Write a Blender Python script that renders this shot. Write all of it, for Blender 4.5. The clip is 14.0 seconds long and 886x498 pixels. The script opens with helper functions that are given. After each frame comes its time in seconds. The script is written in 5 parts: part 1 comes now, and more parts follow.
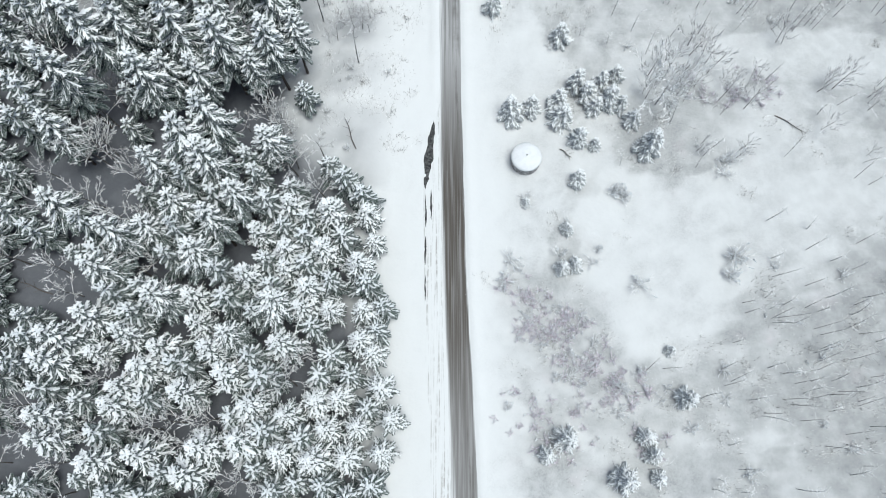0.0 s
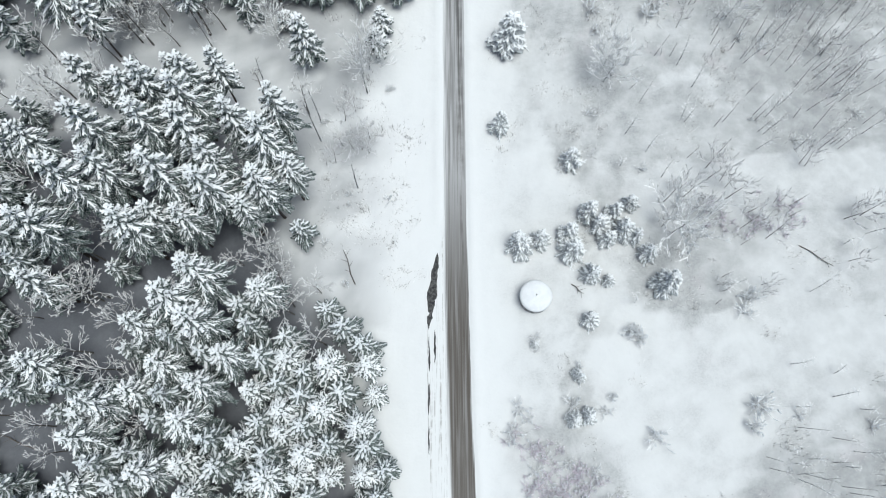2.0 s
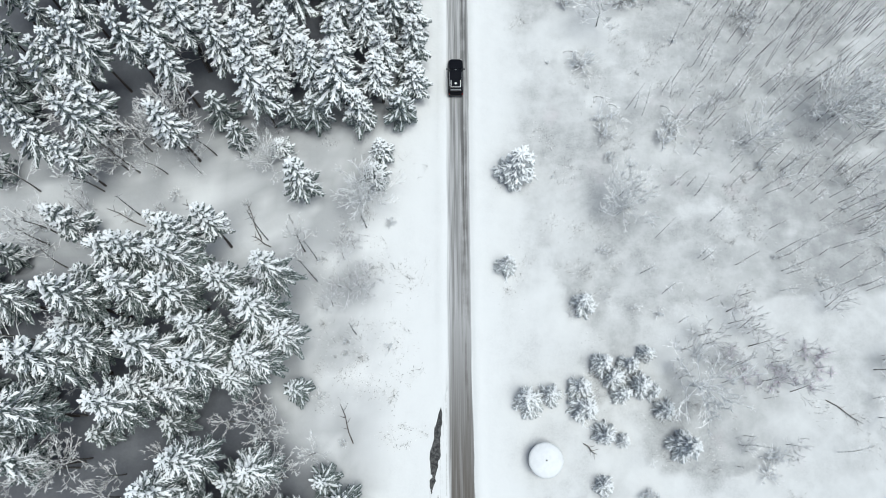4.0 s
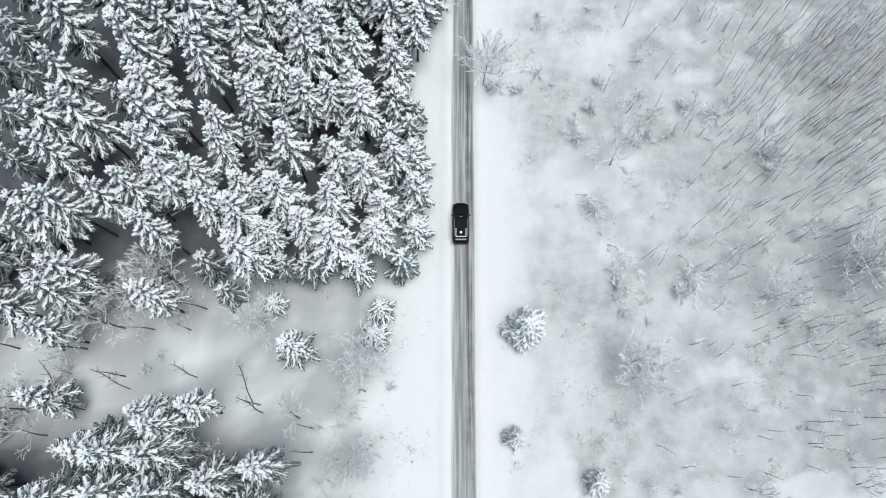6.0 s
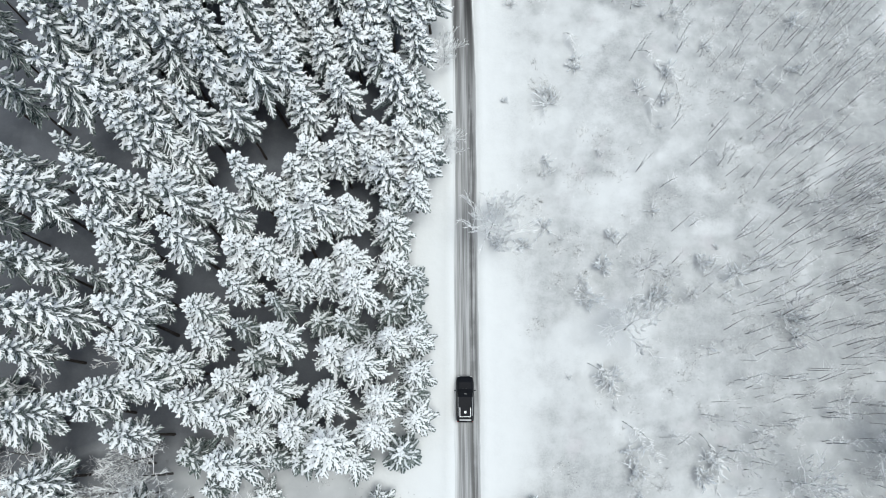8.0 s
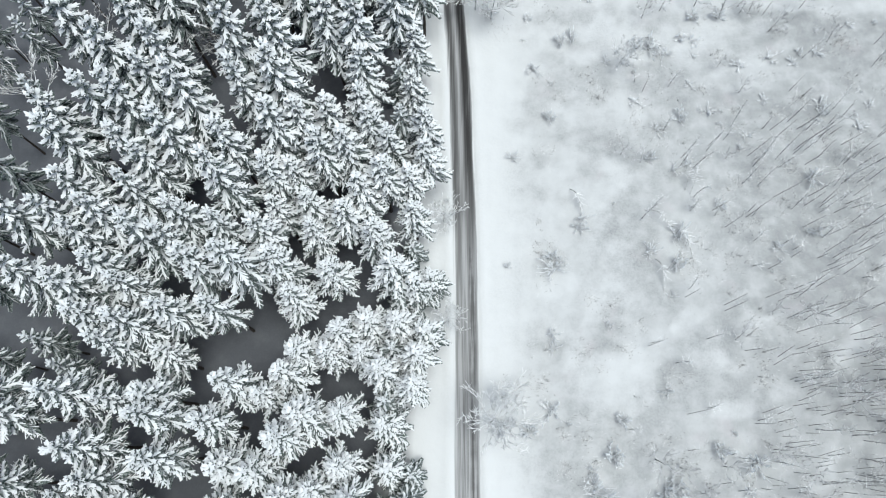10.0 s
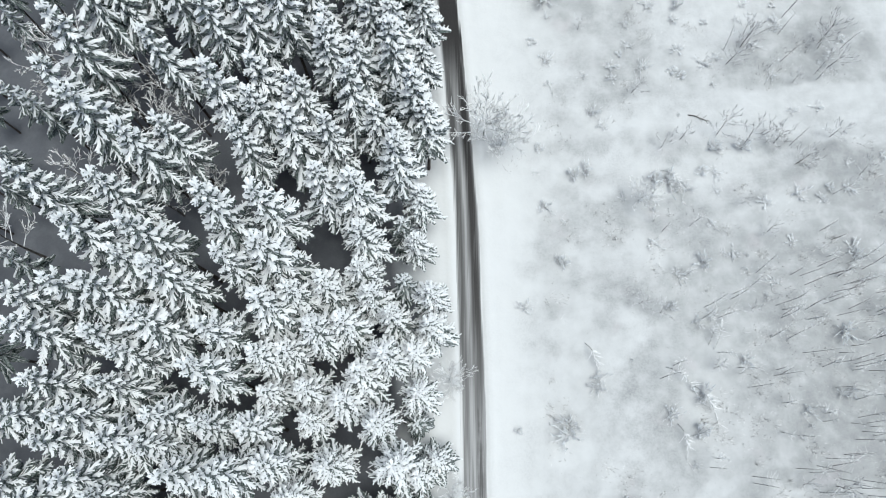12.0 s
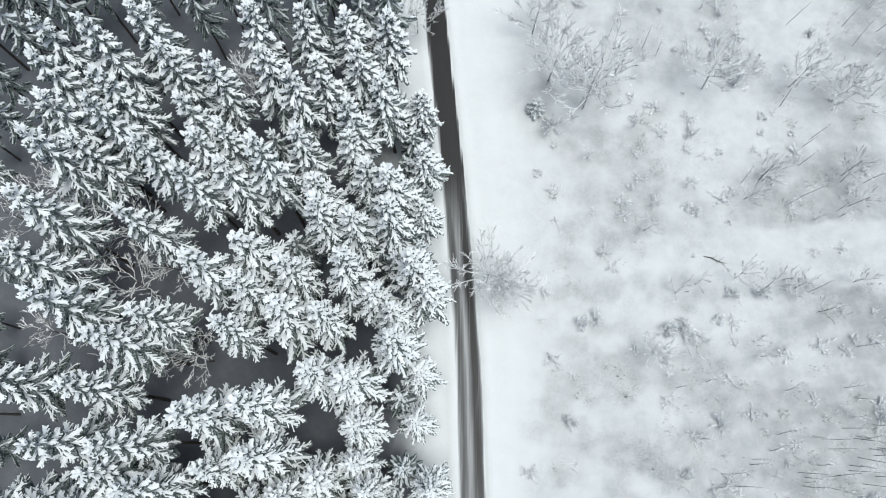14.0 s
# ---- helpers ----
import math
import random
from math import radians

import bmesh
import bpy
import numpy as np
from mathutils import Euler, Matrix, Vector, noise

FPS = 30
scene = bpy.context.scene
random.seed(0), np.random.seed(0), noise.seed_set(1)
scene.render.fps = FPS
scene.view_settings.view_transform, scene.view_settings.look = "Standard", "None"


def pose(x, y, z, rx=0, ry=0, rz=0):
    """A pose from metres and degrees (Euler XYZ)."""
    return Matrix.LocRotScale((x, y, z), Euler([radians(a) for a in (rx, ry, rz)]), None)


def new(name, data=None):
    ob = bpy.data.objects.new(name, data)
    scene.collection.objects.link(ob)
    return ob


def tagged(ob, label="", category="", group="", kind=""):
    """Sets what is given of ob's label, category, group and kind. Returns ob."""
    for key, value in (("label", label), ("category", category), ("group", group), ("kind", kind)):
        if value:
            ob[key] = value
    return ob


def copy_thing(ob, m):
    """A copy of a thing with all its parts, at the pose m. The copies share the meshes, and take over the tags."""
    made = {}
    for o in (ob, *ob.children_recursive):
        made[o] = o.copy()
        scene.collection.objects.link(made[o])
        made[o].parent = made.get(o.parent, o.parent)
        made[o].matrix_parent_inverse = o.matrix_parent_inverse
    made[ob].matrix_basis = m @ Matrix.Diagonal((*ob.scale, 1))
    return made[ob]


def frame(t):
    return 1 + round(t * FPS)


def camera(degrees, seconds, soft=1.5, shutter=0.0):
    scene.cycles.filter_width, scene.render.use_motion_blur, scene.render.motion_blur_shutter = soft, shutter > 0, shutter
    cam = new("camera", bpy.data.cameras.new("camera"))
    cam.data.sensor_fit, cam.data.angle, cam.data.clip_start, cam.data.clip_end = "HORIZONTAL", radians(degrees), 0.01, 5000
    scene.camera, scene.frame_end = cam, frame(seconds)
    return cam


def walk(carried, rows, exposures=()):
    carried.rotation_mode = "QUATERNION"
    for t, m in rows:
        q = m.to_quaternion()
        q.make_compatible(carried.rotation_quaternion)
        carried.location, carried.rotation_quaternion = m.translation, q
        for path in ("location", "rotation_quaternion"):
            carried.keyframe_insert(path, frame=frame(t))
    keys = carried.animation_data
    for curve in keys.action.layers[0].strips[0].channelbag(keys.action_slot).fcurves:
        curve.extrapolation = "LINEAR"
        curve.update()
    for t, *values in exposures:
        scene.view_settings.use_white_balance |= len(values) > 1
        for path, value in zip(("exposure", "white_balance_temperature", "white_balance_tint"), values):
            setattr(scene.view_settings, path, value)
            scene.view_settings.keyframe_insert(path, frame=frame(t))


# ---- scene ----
cam = camera(65.1, 14.0, soft=1.0)
PATH = [
    (0, 0.00, 0.00, 87.89, 16.27, -0.15, -0.01),
    (0.5, -0.09, 4.56, 88.01, 16.14, -0.10, -0.05),
    (1, -0.16, 9.75, 88.03, 16.04, -0.07, 0.00),
    (1.5, -0.21, 14.55, 88.02, 15.85, -0.01, 0.02),
    (2, -0.22, 19.59, 88.02, 15.94, 0.08, -0.06),
    (2.5, -0.30, 24.52, 88.03, 15.71, 0.11, -0.03),
    (3, -0.47, 30.01, 87.97, 15.59, 0.11, -0.05),
    (3.2, -0.60, 32.10, 87.99, 15.54, 0.11, -0.10),
    (5.3, -0.65, 53.06, 87.91, 15.70, 0.19, 0.28),
    (5.5, -0.68, 55.28, 87.93, 15.69, 0.23, 0.27),
    (6, -0.76, 61.24, 87.98, 15.70, 0.31, 0.31),
    (6.5, -0.84, 66.82, 88.01, 15.52, 0.34, 0.26),
    (7, -0.82, 72.96, 88.00, 15.49, 0.44, 0.21),
    (7.5, -0.85, 78.49, 88.05, 15.37, 0.50, 0.12),
    (8, -0.80, 84.25, 88.01, 15.49, 0.62, -0.02),
    (8.2, -0.78, 86.42, 88.01, 15.51, 0.66, -0.06),
    (10.3, -0.77, 109.19, 88.11, 16.71, 0.60, -0.12),
    (10.5, -0.80, 111.28, 88.10, 16.67, 0.60, -0.11),
    (11, -0.98, 116.71, 88.04, 16.69, 0.57, -0.09),
    (11.5, -1.22, 122.06, 88.05, 16.35, 0.52, -0.11),
    (12, -1.52, 127.75, 87.92, 16.17, 0.60, -0.12),
    (12.5, -1.73, 132.87, 87.89, 15.93, 0.33, -0.10),
    (13, -1.79, 138.13, 87.92, 16.01, 0.35, -0.08),
    (13.5, -1.90, 142.90, 88.01, 15.95, 0.34, -0.06),
    (14, -1.97, 148.37, 88.00, 15.95, 0.32, -0.01),
]
walk(cam, [(t, pose(x, y, z, tilt, lean, turn)) for t, x, y, z, tilt, lean, turn in PATH],
     exposures=[(0.0, 0.60, 6500, 4), (14.0, 0.60, 6500, 4)])

# ---- light: an even overcast sky with a wide, weak sun ----
world = bpy.data.worlds.new("overcast_sky")
scene.world = world
world.use_nodes = True
wn, wl = world.node_tree.nodes, world.node_tree.links
sky = wn.new("ShaderNodeTexSky")
sky.sky_type = "NISHITA"
sky.sun_disc = False
sky.sun_elevation, sky.sun_rotation = radians(77), radians(120)
sky.air_density, sky.dust_density, sky.ozone_density = 1.0, 1.5, 1.0
veil = wn.new("ShaderNodeHueSaturation")
veil.inputs["Saturation"].default_value = 0.76
wl.new(sky.outputs[0], veil.inputs["Color"])
wl.new(veil.outputs[0], wn["Background"].inputs[0])
wn["Background"].inputs[1].default_value = 0.075
sun_data = bpy.data.lights.new("veiled_sun", "SUN")
sun_data.energy, sun_data.angle, sun_data.color = 2.05, radians(36), (0.985, 0.985, 0.98)
sun = new("veiled_sun", sun_data)
sun.rotation_euler = (radians(13), 0, radians(60))


# ---- materials ----
def nodes_of(name, rough=0.6):
    m = bpy.data.materials.new(name)
    m.use_nodes = True
    t = m.node_tree
    b = t.nodes["Principled BSDF"]
    b.inputs["Roughness"].default_value = rough
    b.inputs["Specular IOR Level"].default_value = 0.25
    return m, t.nodes, t.links, b


def noise_tex(n, l, vec, scale, detail=4, rough=0.6):
    k = n.new("ShaderNodeTexNoise")
    k.inputs["Scale"].default_value = scale
    k.inputs["Detail"].default_value = detail
    k.inputs["Roughness"].default_value = rough
    if vec:
        l.new(vec, k.inputs["Vector"])
    return k.outputs["Fac"]


def ramp(n, l, src, a, b, lo=0.0, hi=1.0):
    k = n.new("ShaderNodeMapRange")
    k.interpolation_type = "SMOOTHSTEP"
    l.new(src, k.inputs["Value"])
    k.inputs["From Min"].default_value, k.inputs["From Max"].default_value = a, b
    k.inputs["To Min"].default_value, k.inputs["To Max"].default_value = lo, hi
    return k.outputs[0]


def blend(n, l, fac, a, b):
    k = n.new("ShaderNodeMix")
    k.data_type = "RGBA"
    if isinstance(fac, float):
        k.inputs[0].default_value = fac
    else:
        l.new(fac, k.inputs[0])
    for slot, c in ((6, a), (7, b)):
        if isinstance(c, tuple):
            k.inputs[slot].default_value = (*c, 1)
        else:
            l.new(c, k.inputs[slot])
    return k.outputs[2]


def math_node(n, l, op, a, b=None):
    k = n.new("ShaderNodeMath")
    k.operation = op
    for i, v in enumerate((a, b)):
        if v is None:
            continue
        if isinstance(v, (int, float)):
            k.inputs[i].default_value = v
        else:
            l.new(v, k.inputs[i])
    return k.outputs[0]


def bump(n, l, b, height, strength, dist):
    k = n.new("ShaderNodeBump")
    k.inputs["Strength"].default_value, k.inputs["Distance"].default_value = strength, dist
    l.new(height, k.inputs["Height"])
    l.new(k.outputs[0], b.inputs["Normal"])


def world_pos(n):
    return n.new("ShaderNodeNewGeometry").outputs["Position"]


SNOW = (0.645, 0.66, 0.666)


def make_snow_ground():
    m, n, l, b = nodes_of("snow_field", 0.75)
    p = world_pos(n)
    sep = n.new("ShaderNodeSeparateXYZ")
    l.new(p, sep.inputs[0])
    # thin, grass-pierced snow away from the ploughed verge
    scrub = n.new("ShaderNodeAttribute")
    scrub.attribute_name = "scrub"
    field = math_node(n, l, "MULTIPLY", ramp(n, l, sep.outputs["X"], 4.0, 12.5), ramp(n, l, scrub.outputs["Fac"], 0.05, 0.45, 0.35, 1.0))
    broad = noise_tex(n, l, p, 0.11, 5, 0.58)
    mid = noise_tex(n, l, p, 0.45, 4, 0.55)
    fine = noise_tex(n, l, p, 4.0, 5, 0.7)
    tiny = noise_tex(n, l, p, 9.0, 3, 0.8)
    thin = math_node(n, l, "MULTIPLY", ramp(n, l, broad, 0.34, 0.66), ramp(n, l, mid, 0.22, 0.78))
    mottle = math_node(n, l, "MULTIPLY", ramp(n, l, fine, 0.38, 0.62), ramp(n, l, tiny, 0.35, 0.6, 0.35, 1.0))
    thin = math_node(n, l, "MULTIPLY", thin, math_node(n, l, "ADD", math_node(n, l, "MULTIPLY", mottle, 0.95), 0.28))
    thin = math_node(n, l, "MULTIPLY", thin, math_node(n, l, "ADD", math_node(n, l, "MULTIPLY", field, 0.8), 0.12))
    crust = blend(n, l, math_node(n, l, "MULTIPLY", field, math_node(n, l, "MULTIPLY", ramp(n, l, broad, 0.25, 0.60, 0.5, 1.0), ramp(n, l, mid, 0.28, 0.70, 0.7, 1.0))), SNOW, (0.42, 0.431, 0.434))
    # the snow thins out further where the saplings stand close
    crust = blend(n, l, math_node(n, l, "MULTIPLY", math_node(n, l, "MULTIPLY", field, ramp(n, l, sep.outputs["X"], 22.0, 54.0)), ramp(n, l, mid, 0.3, 0.65, 0.35, 0.75)), crust, (0.30, 0.309, 0.312))
    col = blend(n, l, thin, crust, (0.27, 0.28, 0.288))
    # thin snow on needle litter under the spruces, darkened further with painted shade
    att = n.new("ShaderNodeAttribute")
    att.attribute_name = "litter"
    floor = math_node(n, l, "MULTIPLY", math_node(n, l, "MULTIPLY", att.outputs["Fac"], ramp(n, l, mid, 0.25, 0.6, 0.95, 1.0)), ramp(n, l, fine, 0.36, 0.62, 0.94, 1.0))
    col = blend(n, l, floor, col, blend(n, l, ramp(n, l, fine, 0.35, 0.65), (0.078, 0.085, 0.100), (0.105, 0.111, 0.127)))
    blush = math_node(n, l, "MULTIPLY", ramp(n, l, noise_tex(n, l, p, 0.17, 3, 0.5), 0.6, 0.75), field)
    col = blend(n, l, math_node(n, l, "MULTIPLY", blush, 0.3), col, (0.50, 0.455, 0.48))
    fleck = math_node(n, l, "MULTIPLY", ramp(n, l, noise_tex(n, l, p, 2.6, 4, 0.85), 0.60, 0.68), field)
    col = blend(n, l, math_node(n, l, "MULTIPLY", fleck, 0.38), col, (0.27, 0.275, 0.28))
    l.new(col, b.inputs["Base Color"])
    bump(n, l, b, mid, 0.5, 0.25)
    return m


def make_branch_snow():
    """Snow piled along each branch; towards its edge frosted needles show."""
    m, n, l, b = nodes_of("branch_snow", 0.7)
    p = world_pos(n)
    spine = n.new("ShaderNodeAttribute")
    spine.attribute_name = "spine"
    coarse = noise_tex(n, l, p, 1.7, 3, 0.6)
    f = noise_tex(n, l, p, 13.0, 4, 0.75)
    rag = math_node(n, l, "ADD", math_node(n, l, "MULTIPLY", f, 3.0), math_node(n, l, "MULTIPLY", coarse, 1.3))
    level = math_node(n, l, "ADD", math_node(n, l, "SUBTRACT", rag, 2.15), spine.outputs["Fac"])
    info = n.new("ShaderNodeObjectInfo")
    level = math_node(n, l, "ADD", level, ramp(n, l, info.outputs["Random"], 0.0, 1.0, -0.10, 0.12))
    snow = ramp(n, l, level, 0.18, 0.56)
    needle = blend(n, l, ramp(n, l, coarse, 0.38, 0.62), (0.040, 0.062, 0.060), (0.15, 0.19, 0.192))
    white = blend(n, l, ramp(n, l, f, 0.3, 0.7), (0.72, 0.75, 0.775), (0.84, 0.86, 0.878))
    l.new(blend(n, l, snow, needle, white), b.inputs["Base Color"])
    bump(n, l, b, f, 0.4, 0.06)
    return m


def make_needles(name, dark, light, frosted):
    m, n, l, b = nodes_of(name, 0.7)
    p = world_pos(n)
    f = noise_tex(n, l, p, 5.0, 4, 0.75)
    g = n.new("ShaderNodeNewGeometry")
    isl = g.outputs["Random Per Island"]
    col = blend(n, l, isl, dark, light)
    col = blend(n, l, ramp(n, l, f, 0.42, 0.58, 0.0, frosted), col, (0.50, 0.53, 0.55))
    l.new(col, b.inputs["Base Color"])
    bump(n, l, b, f, 0.8, 0.08)
    return m


def make_bark(name, dark, light, scale=9.0):
    m, n, l, b = nodes_of(name, 0.85)
    p = world_pos(n)
    f = noise_tex(n, l, p, scale, 5, 0.7)
    l.new(blend(n, l, ramp(n, l, f, 0.35, 0.65), dark, light), b.inputs["Base Color"])
    bump(n, l, b, f, 0.6, 0.03)
    return m


def make_frosted_twig(name, wood, frost, lo, hi):
    """Twigs with rime and snow on the upper side of each limb."""
    m, n, l, b = nodes_of(name, 0.8)
    g = n.new("ShaderNodeNewGeometry")
    sep = n.new("ShaderNodeSeparateXYZ")
    l.new(g.outputs["Normal"], sep.inputs[0])
    up = ramp(n, l, sep.outputs["Z"], lo, hi)
    f = noise_tex(n, l, g.outputs["Position"], 3.0, 4, 0.7)
    up = math_node(n, l, "MULTIPLY", up, ramp(n, l, f, 0.3, 0.55, 0.45, 1.0))
    l.new(blend(n, l, up, wood, frost), b.inputs["Base Color"])
    return m


def make_brush():
    m, n, l, b = nodes_of("dry_brush", 0.85)
    g = n.new("ShaderNodeNewGeometry")
    isl = g.outputs["Random Per Island"]
    col = blend(n, l, ramp(n, l, isl, 0.30, 0.75), (0.12, 0.121, 0.124), (0.78, 0.79, 0.80))
    zone = noise_tex(n, l, g.outputs["Position"], 0.13, 3, 0.5)
    col = blend(n, l, ramp(n, l, zone, 0.60, 0.74, 0.0, 0.35), col, (0.36, 0.29, 0.30))
    l.new(col, b.inputs["Base Color"])
    return m


def make_road():
    """Wet asphalt with packed slush between the wheel tracks; U runs across, V along in metres."""
    m, n, l, b = nodes_of("slushy_asphalt", 0.55)
    uv = n.new("ShaderNodeUVMap")
    uv.uv_map = "road"
    sep = n.new("ShaderNodeSeparateXYZ")
    l.new(uv.outputs[0], sep.inputs[0])
    u, v = sep.outputs["X"], sep.outputs["Y"]
    p = world_pos(n)
    stretch = n.new("ShaderNodeMapping")
    stretch.inputs["Scale"].default_value = (2.4, 0.055, 1.0)
    l.new(p, stretch.inputs[0])
    streak = noise_tex(n, l, stretch.outputs[0], 1.2, 4, 0.55)
    thin = n.new("ShaderNodeMapping")
    thin.inputs["Scale"].default_value = (8.5, 0.06, 1.0)
    l.new(p, thin.inputs[0])
    lines = noise_tex(n, l, thin.outputs[0], 1.0, 3, 0.5)
    grain = noise_tex(n, l, p, 14.0, 4, 0.7)
    patchy = noise_tex(n, l, p, 0.35, 4, 0.6)

    def track(at, width):
        d = math_node(n, l, "ABSOLUTE", math_node(n, l, "SUBTRACT", u, at))
        return ramp(n, l, d, width * 0.2, width, 1.0, 0.0)

    # wheel tracks: worn lines on the packed stretch, broad bare bands further north
    near = math_node(n, l, "MULTIPLY", track(0.74, 0.24), ramp(n, l, math_node(n, l, "ADD", streak, math_node(n, l, "MULTIPLY", patchy, 0.5)), 0.55, 0.90, 0.15, 0.9))
    off = math_node(n, l, "MULTIPLY", track(0.34, 0.22), ramp(n, l, streak, 0.42, 0.66, 0.1, 0.5))
    packed = math_node(n, l, "MAXIMUM", near, off)
    packed = math_node(n, l, "MAXIMUM", packed, math_node(n, l, "MULTIPLY", track(0.56, 0.3), ramp(n, l, lines, 0.52, 0.70, 0.0, 0.6)))
    wide = math_node(n, l, "MAXIMUM", math_node(n, l, "MULTIPLY", track(0.22, 0.28), 0.8), track(0.74, 0.32))
    north = ramp(n, l, v, 112.0, 150.0)
    clean = ramp(n, l, v, 168.0, 186.0)
    south = math_node(n, l, "MULTIPLY", ramp(n, l, math_node(n, l, "ADD", v, math_node(n, l, "MULTIPLY", streak, 34.0)), 52.0, 76.0, 1.0, 0.0), ramp(n, l, v, -2.0, 18.0, 0.55, 1.0))
    wet = math_node(n, l, "MAXIMUM", math_node(n, l, "MULTIPLY", packed, 0.8), math_node(n, l, "MULTIPLY", north, math_node(n, l, "MULTIPLY", wide, ramp(n, l, streak, 0.25, 0.55, 0.65, 1.0))))
    wet = math_node(n, l, "MAXIMUM", wet, clean)
    dirt = math_node(n, l, "MULTIPLY", south, ramp(n, l, streak, 0.30, 0.56, 0.72, 1.0))
    dirt = math_node(n, l, "MULTIPLY", dirt, ramp(n, l, lines, 0.32, 0.52, 0.78, 1.0))
    wet = math_node(n, l, "MAXIMUM", wet, dirt)
    rim = math_node(n, l, "MULTIPLY", math_node(n, l, "SUBTRACT", streak, 0.5), 0.30)
    ue = math_node(n, l, "ADD", u, rim)
    edge = math_node(n, l, "MULTIPLY", ramp(n, l, ue, 0.0, 0.20), ramp(n, l, ue, 0.90, 1.0, 1.0, 0.0))
    wet = math_node(n, l, "MULTIPLY", wet, edge)
    tar = blend(n, l, ramp(n, l, v, 46.0, 90.0), (0.066, 0.057, 0.049), (0.022, 0.021, 0.021))
    tar = blend(n, l, ramp(n, l, grain, 0.4, 0.7, 0.0, 0.25), tar, (0.075, 0.07, 0.066))
    slush = blend(n, l, ramp(n, l, streak, 0.35, 0.65), (0.40, 0.405, 0.41), (0.26, 0.263, 0.265))
    slush = blend(n, l, edge, SNOW, slush)
    l.new(blend(n, l, wet, slush, tar), b.inputs["Base Color"])
    l.new(ramp(n, l, wet, 0.3, 1.0, 0.75, 0.5), b.inputs["Roughness"])
    b.inputs["Specular IOR Level"].default_value = 0.25
    bump(n, l, b, math_node(n, l, "ADD", streak, math_node(n, l, "MULTIPLY", grain, 0.2)), 0.5, 0.04)
    return m


def make_plain(name, col, rough, metal=0.0, coat=0.0, spread=0.15, gloss=0.5):
    m, n, l, b = nodes_of(name, rough)
    f = noise_tex(n, l, world_pos(n), 6.0, 4, 0.6)
    l.new(blend(n, l, f, tuple(c * (1 - spread) for c in col), tuple(c * (1 + spread) for c in col)), b.inputs["Base Color"])
    b.inputs["Metallic"].default_value = metal
    b.inputs["Coat Weight"].default_value = coat
    b.inputs["Specular IOR Level"].default_value = gloss
    return m


M_GROUND = make_snow_ground()
M_SNOW = make_branch_snow()
M_NEEDLE = make_needles("frosted_needles", (0.024, 0.044, 0.038), (0.050, 0.080, 0.066), 0.5)
M_PALE = make_needles("white_needles", (0.26, 0.28, 0.28), (0.40, 0.42, 0.42), 0.95)
M_TRUNK = make_bark("spruce_bark", (0.035, 0.030, 0.028), (0.10, 0.085, 0.075))
M_GREYBARK = make_bark("grey_bark", (0.06, 0.055, 0.05), (0.20, 0.19, 0.18))
M_RIME = make_frosted_twig("rimed_twigs", (0.20, 0.19, 0.185), (0.88, 0.895, 0.905), -0.5, 0.45)
M_GREYTWIG = make_frosted_twig("grey_twigs", (0.16, 0.15, 0.145), (0.80, 0.815, 0.825), -0.25, 0.65)
M_FROST = make_frosted_twig("frosted_twigs", (0.14, 0.13, 0.135), (0.76, 0.77, 0.79), -0.3, 0.7)
M_BRUSH = make_brush()
M_MAUVE = make_frosted_twig("mauve_twigs", (0.23, 0.165, 0.20), (0.76, 0.70, 0.78), -0.5, 0.6)
M_BIRCH = make_bark("rimed_bark", (0.07, 0.065, 0.06), (0.80, 0.82, 0.83), 2.6)
M_SAPBARK = make_bark("sapling_bark", (0.09, 0.086, 0.084), (0.72, 0.73, 0.735), 2.2)
M_DEAD = make_bark("dead_bark", (0.035, 0.032, 0.03), (0.42, 0.43, 0.44), 1.6)
M_ROAD = make_road()
M_PAINT = make_plain("black_car_paint", (0.006, 0.007, 0.010), 0.42, 0.0, 0.0, 0.15, 0.07)
M_GLASS = make_plain("dark_glass", (0.008, 0.009, 0.012), 0.2, 0.0, 0.0, 0.05, 0.12)
M_RUBBER = make_plain("tyre_rubber", (0.02, 0.02, 0.02), 0.85)
M_ALLOY = make_plain("alloy", (0.30, 0.31, 0.32), 0.35, 0.9)
M_TRIM = make_plain("grey_trim", (0.20, 0.21, 0.22), 0.4, 0.3)
M_WHITE = make_plain("white_marking", (0.82, 0.83, 0.84), 0.5)
M_LAMP = make_plain("lamp_glass", (0.45, 0.46, 0.47), 0.15)
M_REDLAMP = make_plain("red_lamp", (0.25, 0.015, 0.012), 0.2)
M_WOOD = make_bark("snowy_boards", (0.12, 0.115, 0.11), (0.52, 0.53, 0.54), 2.6)
M_CAP = make_bark("cap_snow", (0.66, 0.68, 0.70), (0.71, 0.73, 0.75), 1.2)
M_POST = make_bark("old_wood", (0.05, 0.045, 0.04), (0.16, 0.14, 0.13), 8.0)


# ---- mesh helpers ----
def mesh_from(name, verts, faces, material, smooth=False):
    me = bpy.data.meshes.new(name)
    me.from_pydata([tuple(map(float, v)) for v in verts], [], faces)
    me.materials.append(material)
    if smooth:
        me.polygons.foreach_set("use_smooth", [True] * len(me.polygons))
    me.update()
    return me


def with_spine(me, soup):
    """Stores how near each vertex lies to its branch's axis."""
    layer = me.attributes.new("spine", "FLOAT", "POINT")
    layer.data.foreach_set("value", soup.spine)
    return me


def part(name, mesh, parent, label=""):
    ob = new(name, mesh)
    ob.parent = parent
    if label:
        ob["label"] = label
    return ob


